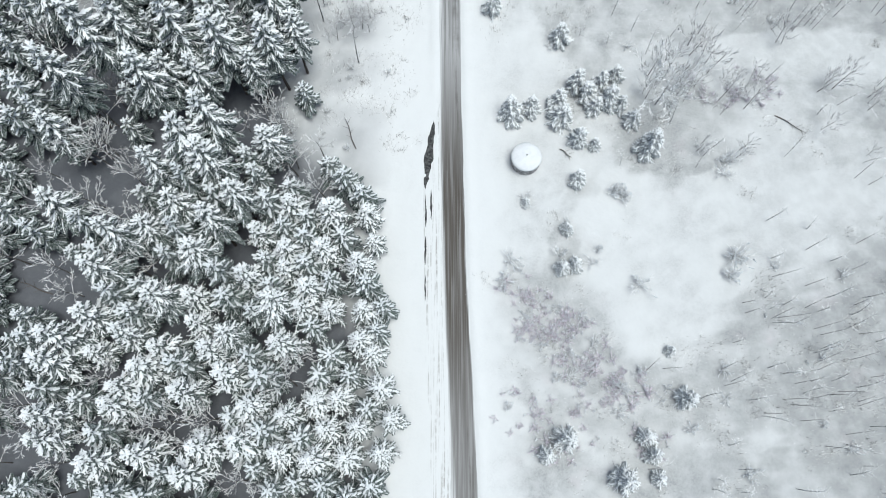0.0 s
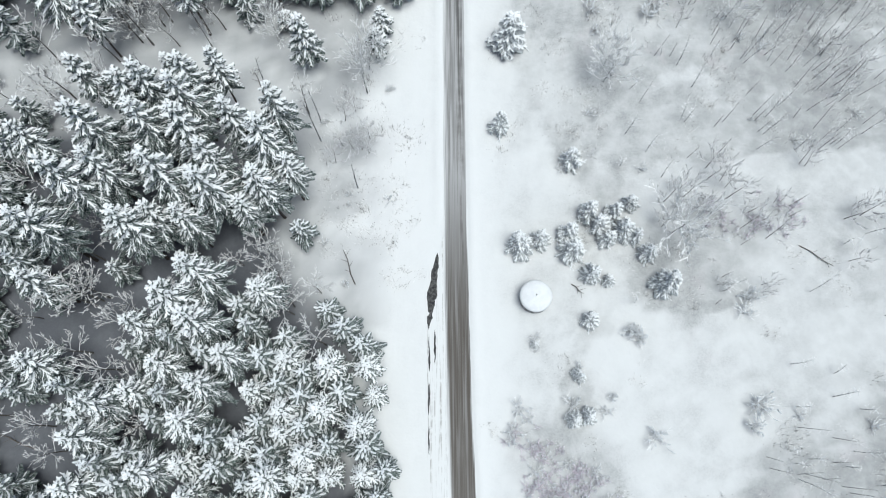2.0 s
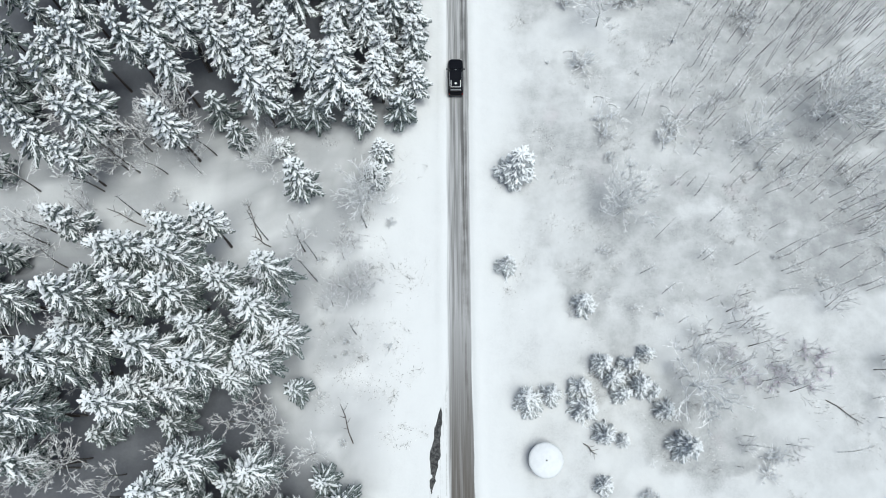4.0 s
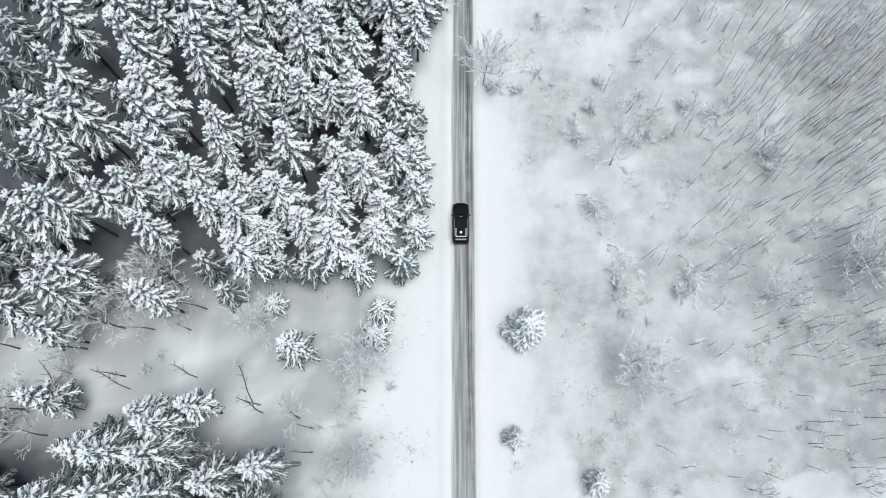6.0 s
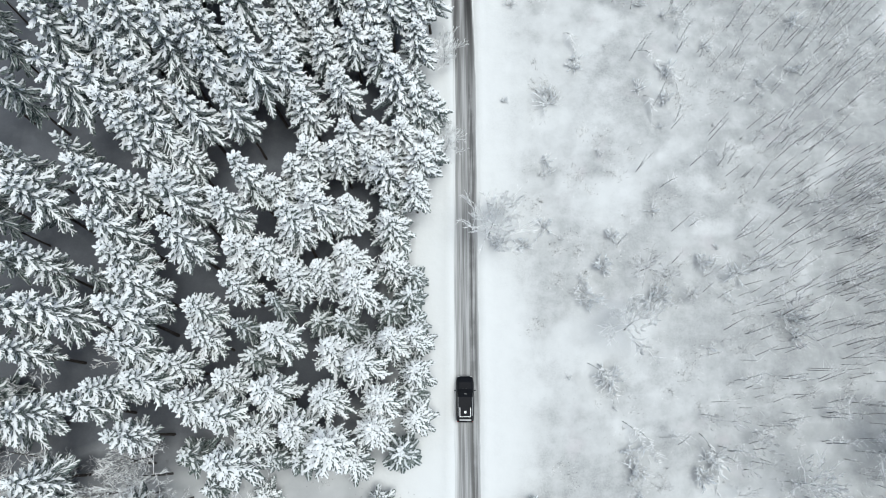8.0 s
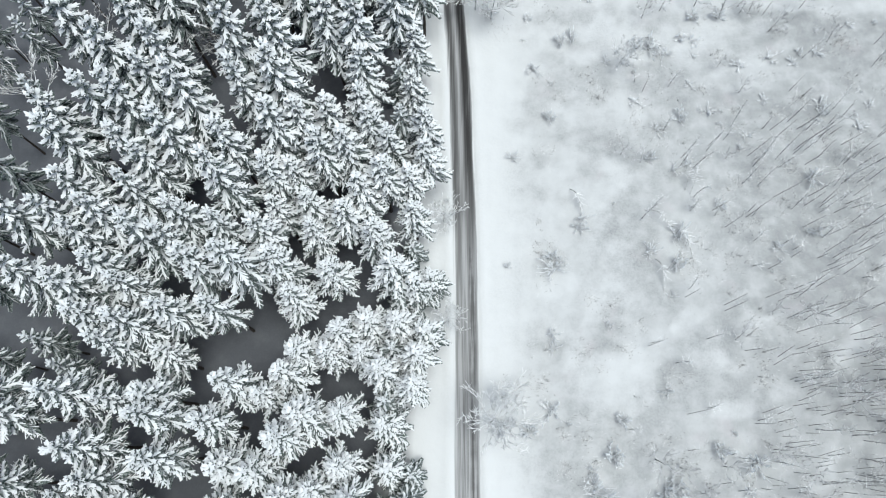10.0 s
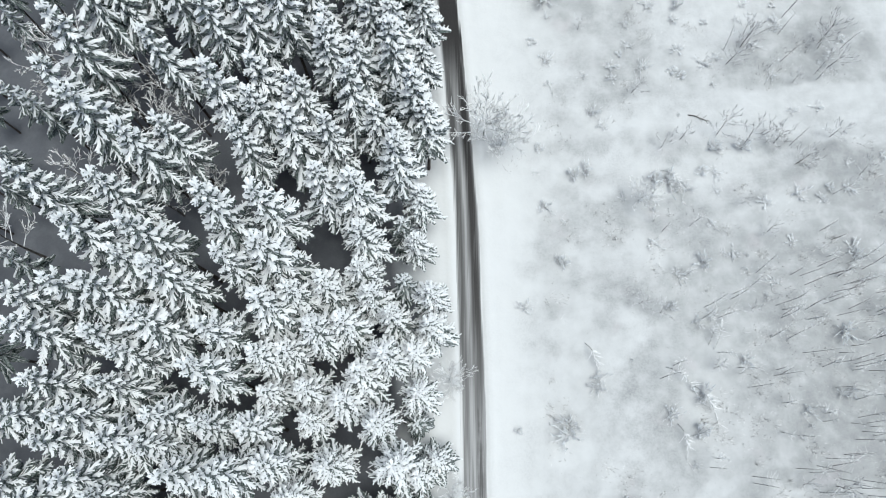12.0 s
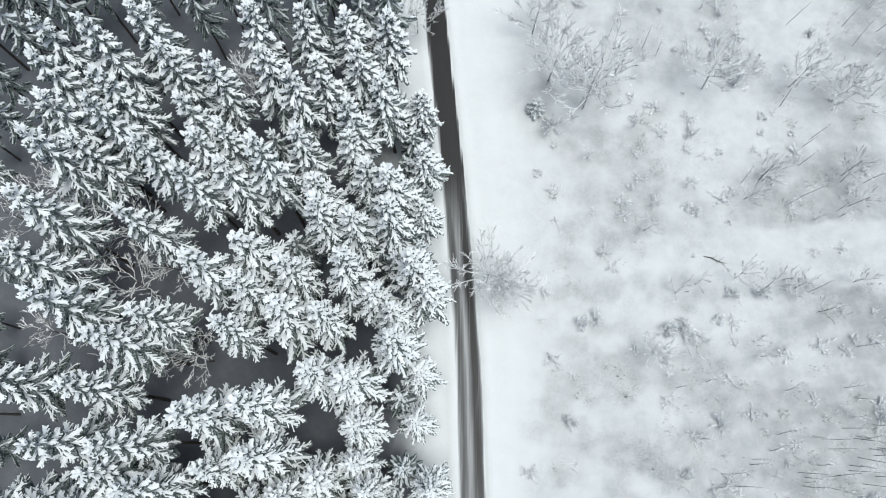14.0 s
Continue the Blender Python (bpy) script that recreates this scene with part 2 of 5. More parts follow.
def bm_part(name, bm, material, parent, label="", smooth=False):
    me = bpy.data.meshes.new(name)
    bm.to_mesh(me)
    bm.free()
    me.materials.append(material)
    if smooth:
        me.polygons.foreach_set("use_smooth", [True] * len(me.polygons))
    return part(name, me, parent, label)


class Soup:
    """Collects vertices and faces of one mesh."""

    def __init__(self):
        self.v, self.f, self.spine = [], [], []

    def tube(self, pts, radii, sides=3):
        pts = [Vector(p) for p in pts]
        base = len(self.v)
        for i, (p, r) in enumerate(zip(pts, radii)):
            d = (pts[min(i + 1, len(pts) - 1)] - pts[max(i - 1, 0)]).normalized()
            a = d.orthogonal().normalized()
            b = d.cross(a)
            for k in range(sides):
                w = 2 * math.pi * k / sides
                self.v.append(p + (a * math.cos(w) + b * math.sin(w)) * r)
                self.spine.append(1.0)
        for i in range(len(pts) - 1):
            for k in range(sides):
                o, q = base + i * sides, (k + 1) % sides
                self.f.append((o + k, o + q, o + sides + q, o + sides + k))

    def ridge(self, pts, side, left, right, drop, rise, sweep=Vector((0, 0, 0))):
        """A roofed strip: a ridge line with two lower, uneven edges, swept forward."""
        base = len(self.v)
        for p, a, b, h in zip(pts, left, right, rise):
            self.v += [p - side * a + sweep + Vector((0, 0, -drop)), p + Vector((0, 0, h)), p + side * b + sweep + Vector((0, 0, -drop))]
            self.spine += [0.0, 1.0, 0.0]
        for i in range(len(pts) - 1):
            o = base + i * 3
            self.f += [(o, o + 1, o + 4, o + 3), (o + 1, o + 2, o + 5, o + 4)]


# ---- spruce ----
def spruce(seed, height, radius, branches, snow, bare=0.14, name="spruce", full=0.48, sprays=2, thick=0.0, needles=None):
    """A snow-laden spruce: trunk, needle fronds, and the snow that lies in lobes along each branch."""
    rnd = random.Random(seed)
    crown, cover, stem = Soup(), Soup(), Soup()
    sx, sy = rnd.uniform(-0.15, 0.15), rnd.uniform(-0.15, 0.15)
    steps = 6
    stem.tube([(sx * math.sin(k * 1.1), sy * math.sin(k * 0.9), height * 0.985 * k / steps) for k in range(steps + 1)],
              [0.012 * height * (1 - 0.93 * k / steps) for k in range(steps + 1)], 5)
    ring = 5
    fat = min(1.0, max(0.5, radius / 3.0))
    layers = branches // ring
    lopside, lean_az = rnd.uniform(0.0, 0.22), rnd.uniform(0, 6.283)
    for i in range(layers * ring):
        layer = i // ring
        s = (max(0.02, layer + 0.25 + rnd.uniform(-0.3, 0.3)) / layers) ** 0.95
        z = height * (1 - (1 - bare) * s)
        az = layer * 0.76 + (i % ring) * 2 * math.pi / ring + rnd.uniform(-0.34, 0.34)
        length = radius * (0.13 + 0.87 * s ** full) * rnd.uniform(0.72, 1.25) * (1 + lopside * math.cos(az - lean_az))
        if s > 0.88:
            length *= 0.75
        out = Vector((math.cos(az), math.sin(az), 0))
        side = Vector((-out.y, out.x, 0))
        rise0 = 0.75 - 1.0 * min(1, s * 3.0) + rnd.uniform(-0.12, 0.12)
        droop = 0.08 + 0.30 * s + rnd.uniform(-0.06, 0.12)
        sway = rnd.uniform(-0.16, 0.16)
        n = 6 if sprays > 1 else 5
        pts, wl_, wr_, up = [], [], [], []
        width = (0.012 * length + 0.085) * fat * (1.45 - 0.75 * s) * rnd.uniform(0.8, 1.25)
        for k in range(n):
            t = k / (n - 1)
            p = out * (length * (0.03 + 0.97 * t)) + side * (sway * length * t * t)
            p.z = z + length * (rise0 * t - droop * t * t + 0.14 * t ** 3) + rnd.uniform(-0.05, 0.05)
            prof = 0.45 + 0.9 * t ** 0.7 if k < n - 1 else 0.85
            pts.append(p)
            odd = 1.22 if k % 2 else 0.78
            wl_.append(width * prof * odd * rnd.uniform(0.75, 1.25))
            wr_.append(width * prof * (2.0 - odd) * rnd.uniform(0.75, 1.25))
            up.append((0.05 + 0.09 * prof) * rnd.uniform(0.6, 1.4) * snow * fat)
        first = len(cover.spine)
        few = [pts[1], pts[-1]]
        fan = [0.20 + 0.20 * length, 0.16]
        crown.ridge([p - Vector((0, 0, 0.26)) for p in few], side, fan, fan, 0.18, [0.04] * 2)
        cover.ridge(pts, side, [w * snow for w in wl_], [w * snow for w in wr_], 0.09 * fat, up, out * (-0.03 * length))
        # snowy side twigs, alternating along the branch
        twigs = (10 if length > 1.8 else 7 if length > 0.9 else 4) if sprays > 1 else 2
        sgn = rnd.choice((-1, 1))
        for j in range(twigs):
            t = 0.14 + 0.78 * (j + rnd.random() * 0.7) / twigs
            q = t * (n - 1)
            a = pts[int(q)].lerp(pts[int(q) + 1], q - int(q))
            sgn = -sgn
            d = (out + side * sgn * rnd.uniform(0.35, 1.15)).normalized()
            ln = rnd.uniform(0.7, 1.4) * (0.24 + length * rnd.uniform(0.12, 0.24)) * (1.15 - 0.6 * t)
            e = a + d * ln + Vector((0, 0, -rnd.uniform(0.15, 0.45) * ln))
            sd = Vector((-d.y, d.x, 0))
            w = (0.044 + 0.005 * length) * fat * (1.4 - 0.5 * s) * rnd.uniform(0.75, 1.3) * snow
            cover.ridge([a, e], sd, [w, w * 0.85], [w, w * 0.85], 0.05 * fat, [0.06 * snow, 0.03 * snow], d * -0.05)
        # the upper branches catch the most snow
        for q in range(first, len(cover.spine)):
            cover.spine[q] += 0.95 - 1.6 * s
    # leader shoot
    cover.tube([(0, 0, height * (1 - 0.97 * (1 - bare))), (0, 0, height * 0.6), (0, 0, height * 0.95), (0.03, 0.02, height * 0.99), (0, 0, height * 1.02)], [0.10, 0.09, 0.15, 0.12, 0.03], 4)
    cover.spine = [v + thick for v in cover.spine]
    tree = new(name)
    part("trunk", mesh_from(name + "_trunk", stem.v, stem.f, M_TRUNK, True), tree, "dark bare spruce trunk")
    c = part("crown", mesh_from(name + "_crown", crown.v, crown.f, needles or M_NEEDLE), tree, "frosted white needle branches" if needles else "dark green frosted needle branches")
    part("snow_cover", with_spine(mesh_from(name + "_snow", cover.v, cover.f, M_SNOW, True), cover), c, "fresh white snow along the branches")
    return tree


# ---- bare broadleaf trees and shrubs ----
def bare_tree(seed, height, spread, limbs, material, name="bare_tree", trunk_r=0.13, fork=0.3, fine=3, least=0.03):
    rnd = random.Random(seed)
    stem, crown = Soup(), Soup()
    bend = Vector((rnd.uniform(-0.06, 0.06), rnd.uniform(-0.06, 0.06), 0)) * height

    def on_stem(t):
        return Vector((bend.x * t * t, bend.y * t * t, height * 0.8 * t))

    stem.tube([on_stem(k / 4) for k in range(5)], [trunk_r * (1 - 0.75 * k / 4) for k in range(5)], 5)

    def grow(a, d, ln, r, level):
        up = Vector((0, 0, 0.22 * ln))
        kink = Vector((rnd.uniform(-1, 1), rnd.uniform(-1, 1), rnd.uniform(-0.4, 0.6))) * ln * 0.12
        mid = a + d * ln * 0.5 + kink
        end = a + d * ln + up * (1 if level < 2 else 0.4)
        if level < 2:
            crown.tube([a, mid, end], [r, r * 0.75, r * 0.4], 3)
        else:
            crown.tube([a, end], [r, r * 0.35], 3)
        if level >= fine:
            return
        for k in range((4, 3, 3, 2)[level]):
            t = 0.3 + 0.7 * (k + rnd.random()) / 4
            p = a.lerp(mid, t * 2) if t < 0.5 else mid.lerp(end, min(1, t * 2 - 1))
            nd = (d + Vector((rnd.uniform(-1, 1), rnd.uniform(-1, 1), rnd.uniform(-0.35, 0.75))) * 0.75).normalized()
            grow(p, nd, ln * rnd.uniform(0.38, 0.62), max(r * 0.6, least), level + 1)

    for i in range(limbs):
        t = fork + (1 - fork) * (i + 0.5) / limbs
        az = i * 2.39996 + rnd.uniform(-0.4, 0.4)
        flat = 1.0 - 0.55 * t
        d = Vector((math.cos(az) * flat, math.sin(az) * flat, 0.25 + 0.6 * t)).normalized()
        grow(on_stem(t), d, spread * rnd.uniform(0.75, 1.15) * (1.0 - 0.35 * t), trunk_r * 0.55 * (1.1 - 0.6 * t), 0)
    tree = new(name)
    part("trunk", mesh_from(name + "_trunk", stem.v, stem.f, M_BIRCH if material is M_RIME else M_GREYBARK, True), tree, "thin grey trunk with patches of rime")
    part("crown", mesh_from(name + "_crown", crown.v, crown.f, material), tree, "leafless twigs with rime")
    return tree


def shrub(seed, size, stems, material):
    """Many stems from one root, fanning out."""
    rnd = random.Random(seed)
    body, cap = Soup(), Soup()
    for i in range(stems):
        az = rnd.uniform(0, 2 * math.pi)
        lean = rnd.uniform(0.15, 0.95)
        d = Vector((math.cos(az) * lean, math.sin(az) * lean, 1.0 - 0.45 * lean)).normalized()
        ln = size * rnd.uniform(0.55, 1.1)
        a = Vector((rnd.uniform(-0.1, 0.1), rnd.uniform(-0.1, 0.1), 0)) * size
        m_ = a + d * ln * 0.5
        e = a + d * ln + Vector((rnd.uniform(-0.15, 0.15), rnd.uniform(-0.15, 0.15), -0.1)) * ln
        body.tube([a, m_, e], [0.035, 0.028, 0.012], 3)
        for k in range(4):
            t = rnd.uniform(0.35, 1.0)
            p = a.lerp(m_, t * 2) if t < 0.5 else m_.lerp(e, t * 2 - 1)
            q = p + (d + Vector((rnd.uniform(-1, 1), rnd.uniform(-1, 1), rnd.uniform(-0.3, 0.7)))).normalized() * ln * rnd.uniform(0.18, 0.38)
            body.tube([p, q], [0.022, 0.009], 3)
            if rnd.random() < 0.42:
                s = Vector((-(q - p).y, (q - p).x, 0)).normalized()
                w = rnd.uniform(0.03, 0.065) * size ** 0.5
                c = p.lerp(q, 0.6)
                cap.ridge([p, c, q], s, [w * 0.5, w, 0.02], [w * 0.5, w, 0.02], 0.02, [0.05, 0.09, 0.03])
    n = len(body.v)
    me = mesh_from("shrub", body.v + cap.v, body.f + [tuple(i + n for i in q) for q in cap.f], material)
    me.materials.append(M_SNOW)
    me.polygons.foreach_set("material_index", [0] * len(body.f) + [1] * len(cap.f))
    layer = me.attributes.new("spine", "FLOAT", "POINT")
    layer.data.foreach_set("value", body.spine + [v + 0.6 for v in cap.spine])
    return new("shrub", me)


def sapling(seed, height):
    rnd = random.Random(seed)
    stem, twigs = Soup(), Soup()
    bx, by = rnd.uniform(-0.12, 0.12) * height, rnd.uniform(-0.12, 0.12) * height

    def at(t):
        return Vector((bx * t * t, by * t * t, height * t))

    stem.tube([at(k / 3) for k in range(4)], [0.052, 0.046, 0.034, 0.012], 4)
    for k in range(16):
        t = rnd.uniform(0.35, 0.98)
        az = rnd.uniform(0, 6.283)
        ln = height * rnd.uniform(0.06, 0.16)
        a = at(t)
        e = a + Vector((math.cos(az), math.sin(az), 0.6)) * ln
        twigs.tube([a, e], [0.022, 0.008], 3)
        for j in range(2):
            p = a.lerp(e, rnd.uniform(0.4, 0.9))
            twigs.tube([p, p + Vector((rnd.uniform(-1, 1), rnd.uniform(-1, 1), 0.5)) * ln * 0.4], [0.016, 0.007], 3)
    n = len(stem.v)
    me = mesh_from("sapling", stem.v + twigs.v, stem.f + [tuple(i + n for i in q) for q in twigs.f], M_SAPBARK)
    me.materials.append(M_RIME)
    me.polygons.foreach_set("material_index", [0] * len(stem.f) + [1] * len(twigs.f))
    return new("sapling", me)


# ---- ground and road ----
CENTRE = [(-400, 9.0), (-60, 4.4), (-5, 2.85), (7, 2.45), (14, 2.05), (25, 1.68), (35, 1.44), (50, 1.34), (65, 1.2), (90, 1.26), (110, 1.2), (125, 1.35),
          (138, 1.22), (147, 1.0), (155, 0.85), (163, 0.45), (170, -0.03), (177, -0.6), (185, -1.25), (193, -2.06), (202, -2.94), (212, -3.85), (260, -9.0), (700, -70)]
CY = np.array([c[0] for c in CENTRE], float)
CX = np.array([c[1] for c in CENTRE], float)


def road_x(y):
    """The road's centre line, eased between its points."""
    return (np.interp(y - 4, CY, CX) + 2 * np.interp(y, CY, CX) + np.interp(y + 4, CY, CX)) / 4


HALF = 1.6


def fbm(x, y, f, seed=0.0):
    return noise.fractal(Vector((x * f + seed, y * f - seed, seed)), 0.9, 2.1, 4)


def ground_z(x, y):
    d = abs(x - road_x(y))
    far = max(0.0, min(1.0, (d - 2.2) / 5.0))
    z = 0.16 * fbm(x, y, 0.18, 3.0) * far + 0.05 * fbm(x, y, 0.8, 7.0) * min(1.0, max(0.0, (d - 1.7) / 1.2))
    if d < HALF - 0.05:
        return -0.06
    if x < road_x(y) and y < 49 and d < 6:
        return z * 0.5 + 0.05
    bank = math.exp(-((d - 2.25) / 0.55) ** 2) * (0.17 + 0.10 * fbm(x, y, 0.35, 1.0))
    return z * 0.9 + bank + 0.06


def axis(lo, hi, inner_lo, inner_hi, step, grow=1.5):
    mid = list(np.arange(inner_lo, inner_hi + step / 2, step))
    down, s, p = [], step, inner_lo
    while p > lo:
        s *= grow
        p = max(lo, p - s)
        down.append(p)
    up, s, p = [], step, inner_hi
    while p < hi:
        s *= grow
        p = min(hi, p + s)
        up.append(p)
    return down[::-1] + mid + up


def wood_edge(y):
    """How far east the wood reaches."""
    if y > 82:
        return float(road_x(y)) - (5.6 if y < 118 else 4.7)
    return float(np.interp(y, [0, 32, 37, 42, 60, 63, 66, 73, 76, 79, 82, 86], [-6.6, -7.6, -12, -17.5, -20, -38, -62, -62, -40, -20, -9, -5]))


# clean snow in the field: centre, reach and how much scrub is left
OPEN = [(58, 54.5, 34, 4.5, 0.1), (60, 172.5, 42, 4.0, 0.1), (47, 207, 8, 8, 0.1), (27, 25, 14, 15, 0.1), (43, 28, 16, 9, 0.2), (12, 42, 6, 22, 0.1),
        (50, 38, 14, 7, 0.5), (15, 132, 9, 12, 0.5), (21, 152, 7, 5, 0.55), (20, 115, 6, 5, 0.3), (17, 100, 5, 7, 0.3), (38, 190, 12, 6, 0.4), (10, 190, 5, 26, 0.65)]


def thicket(x, y):
    """How thickly the scrub grows at a place, 0 to 1."""
    d = x - float(road_x(y))
    v = 0.55 + 0.55 * fbm(x, y, 0.07, 2.0) + 0.45 * fbm(x, y, 0.25, 4.0)
    v *= min(1.0, max(0.0, (d - 5.0) / 9.0)) * 0.85 + 0.15
    if y > 150:
        v *= 1 - 0.5 * min(1.0, (y - 150) / 25)
    # open strips and glades
    wave = 0.9 * fbm(x, y, 0.11, 5.0) + 0.4 * fbm(x, y, 0.4, 9.0)
    for gx, gy, rx, ry, keep in OPEN:
        d = ((x - gx) / rx) ** 2 + ((y - gy) / ry) ** 2 + wave
        if d < 1.4:
            v *= keep + (1 - keep) * min(1.0, max(0.0, (d - 0.6) / 0.8))
    v = max(v, 1.25 - math.hypot((x - 13.0) / 8.0, (y - 15.5) / 7.5), 1.1 - math.hypot((x - 19.0) / 7.0, (y - 8.5) / 6.0))
    if 36 < x and 30 < y < 50:
        v *= 0.5
    return max(0.0, min(1.0, v))


def build_ground():
    # columns follow the road so that its edges stay crisp
    offs = axis(-1500, 1500, -9.0, 9.0, 0.45, 1.07)
    offs = sorted(set(round(o, 3) for o in offs))
    ys = axis(-1500, 1800, -40, 235, 1.1, 1.35)
    verts, faces = [], []
    for y in ys:
        rx = float(road_x(y))
        for o in offs:
            wob = 0.10 * fbm(o * 3, y, 0.5, 5.0) if 1.0 < abs(o) < 3.2 else 0.0
            x = rx * max(0.0, 1 - abs(o) / 60) + o + wob
            verts.append((x, y, ground_z(x, y) if abs(o) < 120 and -60 < y < 260 else 0.05))
    w = len(offs)
    for j in range(len(ys) - 1):
        for i in range(w - 1):
            a = j * w + i
            faces.append((a, a + 1, a + 1 + w, a + w))
    me = mesh_from("ground", verts, faces, M_GROUND, True)
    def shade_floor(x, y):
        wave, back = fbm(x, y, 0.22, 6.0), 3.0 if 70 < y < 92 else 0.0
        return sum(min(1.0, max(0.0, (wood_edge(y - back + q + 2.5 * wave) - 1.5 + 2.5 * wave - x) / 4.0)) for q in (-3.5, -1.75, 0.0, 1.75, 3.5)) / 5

    # how much litter and painted shade each ground vertex carries
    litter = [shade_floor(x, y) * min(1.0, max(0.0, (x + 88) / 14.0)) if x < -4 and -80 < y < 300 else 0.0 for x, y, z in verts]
    # patchy scrub floor in the clearings west of the road, its grey partly shade
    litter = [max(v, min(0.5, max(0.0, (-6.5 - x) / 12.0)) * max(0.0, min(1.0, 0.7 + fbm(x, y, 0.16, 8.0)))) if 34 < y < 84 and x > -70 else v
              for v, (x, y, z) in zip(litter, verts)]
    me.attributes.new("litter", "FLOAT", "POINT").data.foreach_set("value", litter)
    scrub = [thicket(x, y) if x > 3 and x < 140 and -80 < y < 300 else 0.5 for x, y, z in verts]
    me.attributes.new("scrub", "FLOAT", "POINT").data.foreach_set("value", scrub)
    ob = new("ground", me)
    tagged(ob, "uneven snow-covered ground with grass showing through", "ground", kind="structure")


def build_road():
    ys = np.arange(-120, 330, 1.0)
    us = [0.0, 0.06, 0.2, 0.33, 0.46, 0.54, 0.66, 0.78, 0.92, 1.0]
    verts, uvs, faces = [], [], []
    for y in ys:
        rx = float(road_x(y))
        for u in us:
            jag = 0.14 * fbm(u * 40, y, 0.6, 9.0) if u in (0.0, 1.0) else 0.0
            rut = -0.015 * (math.exp(-((u - 0.33) / 0.09) ** 2) + math.exp(-((u - 0.74) / 0.1) ** 2))
            verts.append((rx + (u - 0.5) * 2 * (HALF + 0.12) + jag, y, 0.055 + rut + (0.02 if u in (0.0, 1.0) else 0)))
            uvs.append((u, y))
    w = len(us)
    for j in range(len(ys) - 1):
        for i in range(w - 1):
            a = j * w + i
            faces.append((a, a + 1, a + 1 + w, a + w))
    me = mesh_from("road", verts, faces, M_ROAD, True)
    layer = me.uv_layers.new(name="road")
    for loop in me.loops:
        layer.data[loop.index].uv = uvs[loop.vertex_index]
    tagged(new("road", me), "narrow asphalt road with dark wheel tracks through slush", "road", kind="structure")


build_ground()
build_road()


# ---- things ----
def put(proto, x, y, size=(1, 1, 1), turn=None, rnd=random, tilt=0.0):
    turn = rnd.uniform(0, 360) if turn is None else turn
    m = pose(x, y, ground_z(x, y) - 0.05, rnd.uniform(-tilt, tilt), rnd.uniform(-tilt, tilt), turn)
    return copy_thing(proto, m @ Matrix.Diagonal((*size, 1)))


def retire(proto):
    for o in (*proto.children_recursive, proto):
        bpy.data.objects.remove(o)


# spruce stands: x, y, height
STAND_A = [
    (-28.0, -2.5, 11.4), (-38.5, -1.0, 11.0), (-14.5, -0.8, 9.4), (-11.0, -0.7, 7.1), (-33.8, -0.6, 10.6), (-7.1, -0.3, 7.1),
    (-18.3, -0.2, 9.4), (-26.6, 0.6, 11.4), (-22.4, 1.0, 11.7), (-44.7, 1.5, 11.0), (-13.3, 2.6, 7.5), (-9.8, 2.6, 7.1),
    (-5.9, 3.3, 7.1), (-45.1, 3.8, 11.0), (-17.7, 3.9, 9.4), (-21.5, 5.1, 11.7), (-37.3, 5.1, 11.0), (-14.7, 5.8, 7.5),
    (-12.2, 6.1, 7.1), (-29.3, 6.5, 11.6), (-36.3, 7.1, 11.0), (-7.3, 7.2, 7.1), (-24.3, 8.1, 11.7), (-34.2, 9.3, 10.6),
    (-45.5, 10.1, 11.0), (-8.4, 11.2, 6.3), (-26.6, 11.2, 11.9), (-40.5, 11.3, 7.9), (-32.8, 11.7, 9.9), (-18.6, 12.0, 11.4),
    (-24.1, 12.7, 12.5),
]
STAND_B = [
    (-10.1, 12.8, 7.4), (-36.6, 12.9, 11.3), (-44.5, 12.9, 11.8), (-28.5, 14.5, 9.7), (-41.3, 15.3, 10.7), (-19.2, 16.3, 13.4),
    (-13.5, 16.6, 7.7), (-16.8, 16.6, 9.5), (-9.6, 16.7, 6.9), (-32.9, 17.0, 13.6), (-29.8, 17.9, 9.0), (-16.1, 19.0, 9.7),
    (-23.0, 20.2, 11.4), (-40.0, 20.6, 13.3), (-18.9, 21.3, 9.2), (-10.3, 21.9, 9.8), (-28.8, 22.3, 13.8), (-14.5, 23.8, 9.0),
    (-19.1, 23.9, 9.4), (-37.9, 24.5, 15.9), (-8.6, 25.7, 5.1), (-22.3, 25.7, 9.3), (-34.7, 25.7, 12.5), (-27.1, 26.1, 14.8),
    (-46.6, 28.6, 12.7), (-31.9, 28.7, 13.1), (-13.7, 28.7, 9.5), (-9.6, 29.0, 6.6), (-19.0, 29.3, 9.1), (-24.7, 29.8, 14.3),
    (-34.0, 32.5, 16.1),
]
STAND_C = [
    (-27.3, 33.3, 17.7), (-30.4, 35.4, 18.6), (-21.4, 36.9, 12.6), (-47.3, 37.7, 14.3), (-27.4, 38.4, 18.8), (-45.7, 43.2, 20.1),
    (-36.5, 43.5, 17.9), (-30.7, 45.1, 14.5), (-34.5, 45.7, 14.3), (-24.1, 46.7, 13.6), (-42.3, 48.4, 21.3), (-27.3, 48.4, 19.6),
    (-21.4, 49.1, 17.7), (-32.6, 49.5, 20.2), (-39.9, 50.3, 19.2), (-19.0, 51.7, 14.6), (-27.1, 51.9, 18.2), (-21.3, 54.0, 19.4),
    (-40.7, 55.5, 20.7), (-35.3, 56.0, 18.9), (-51.3, 56.4, 13.8), (-30.9, 56.5, 18.5), (-25.6, 57.3, 17.6), (-20.7, 58.8, 18.0),
    (-31.5, 60.4, 18.6), (-34.8, 60.5, 20.7), (-37.8, 60.8, 18.4), (-31.3, 63.2, 17.9), (-33.7, 64.3, 15.2), (-28.6, 64.8, 15.5),
    (-46.8, 66.0, 12.4),
]
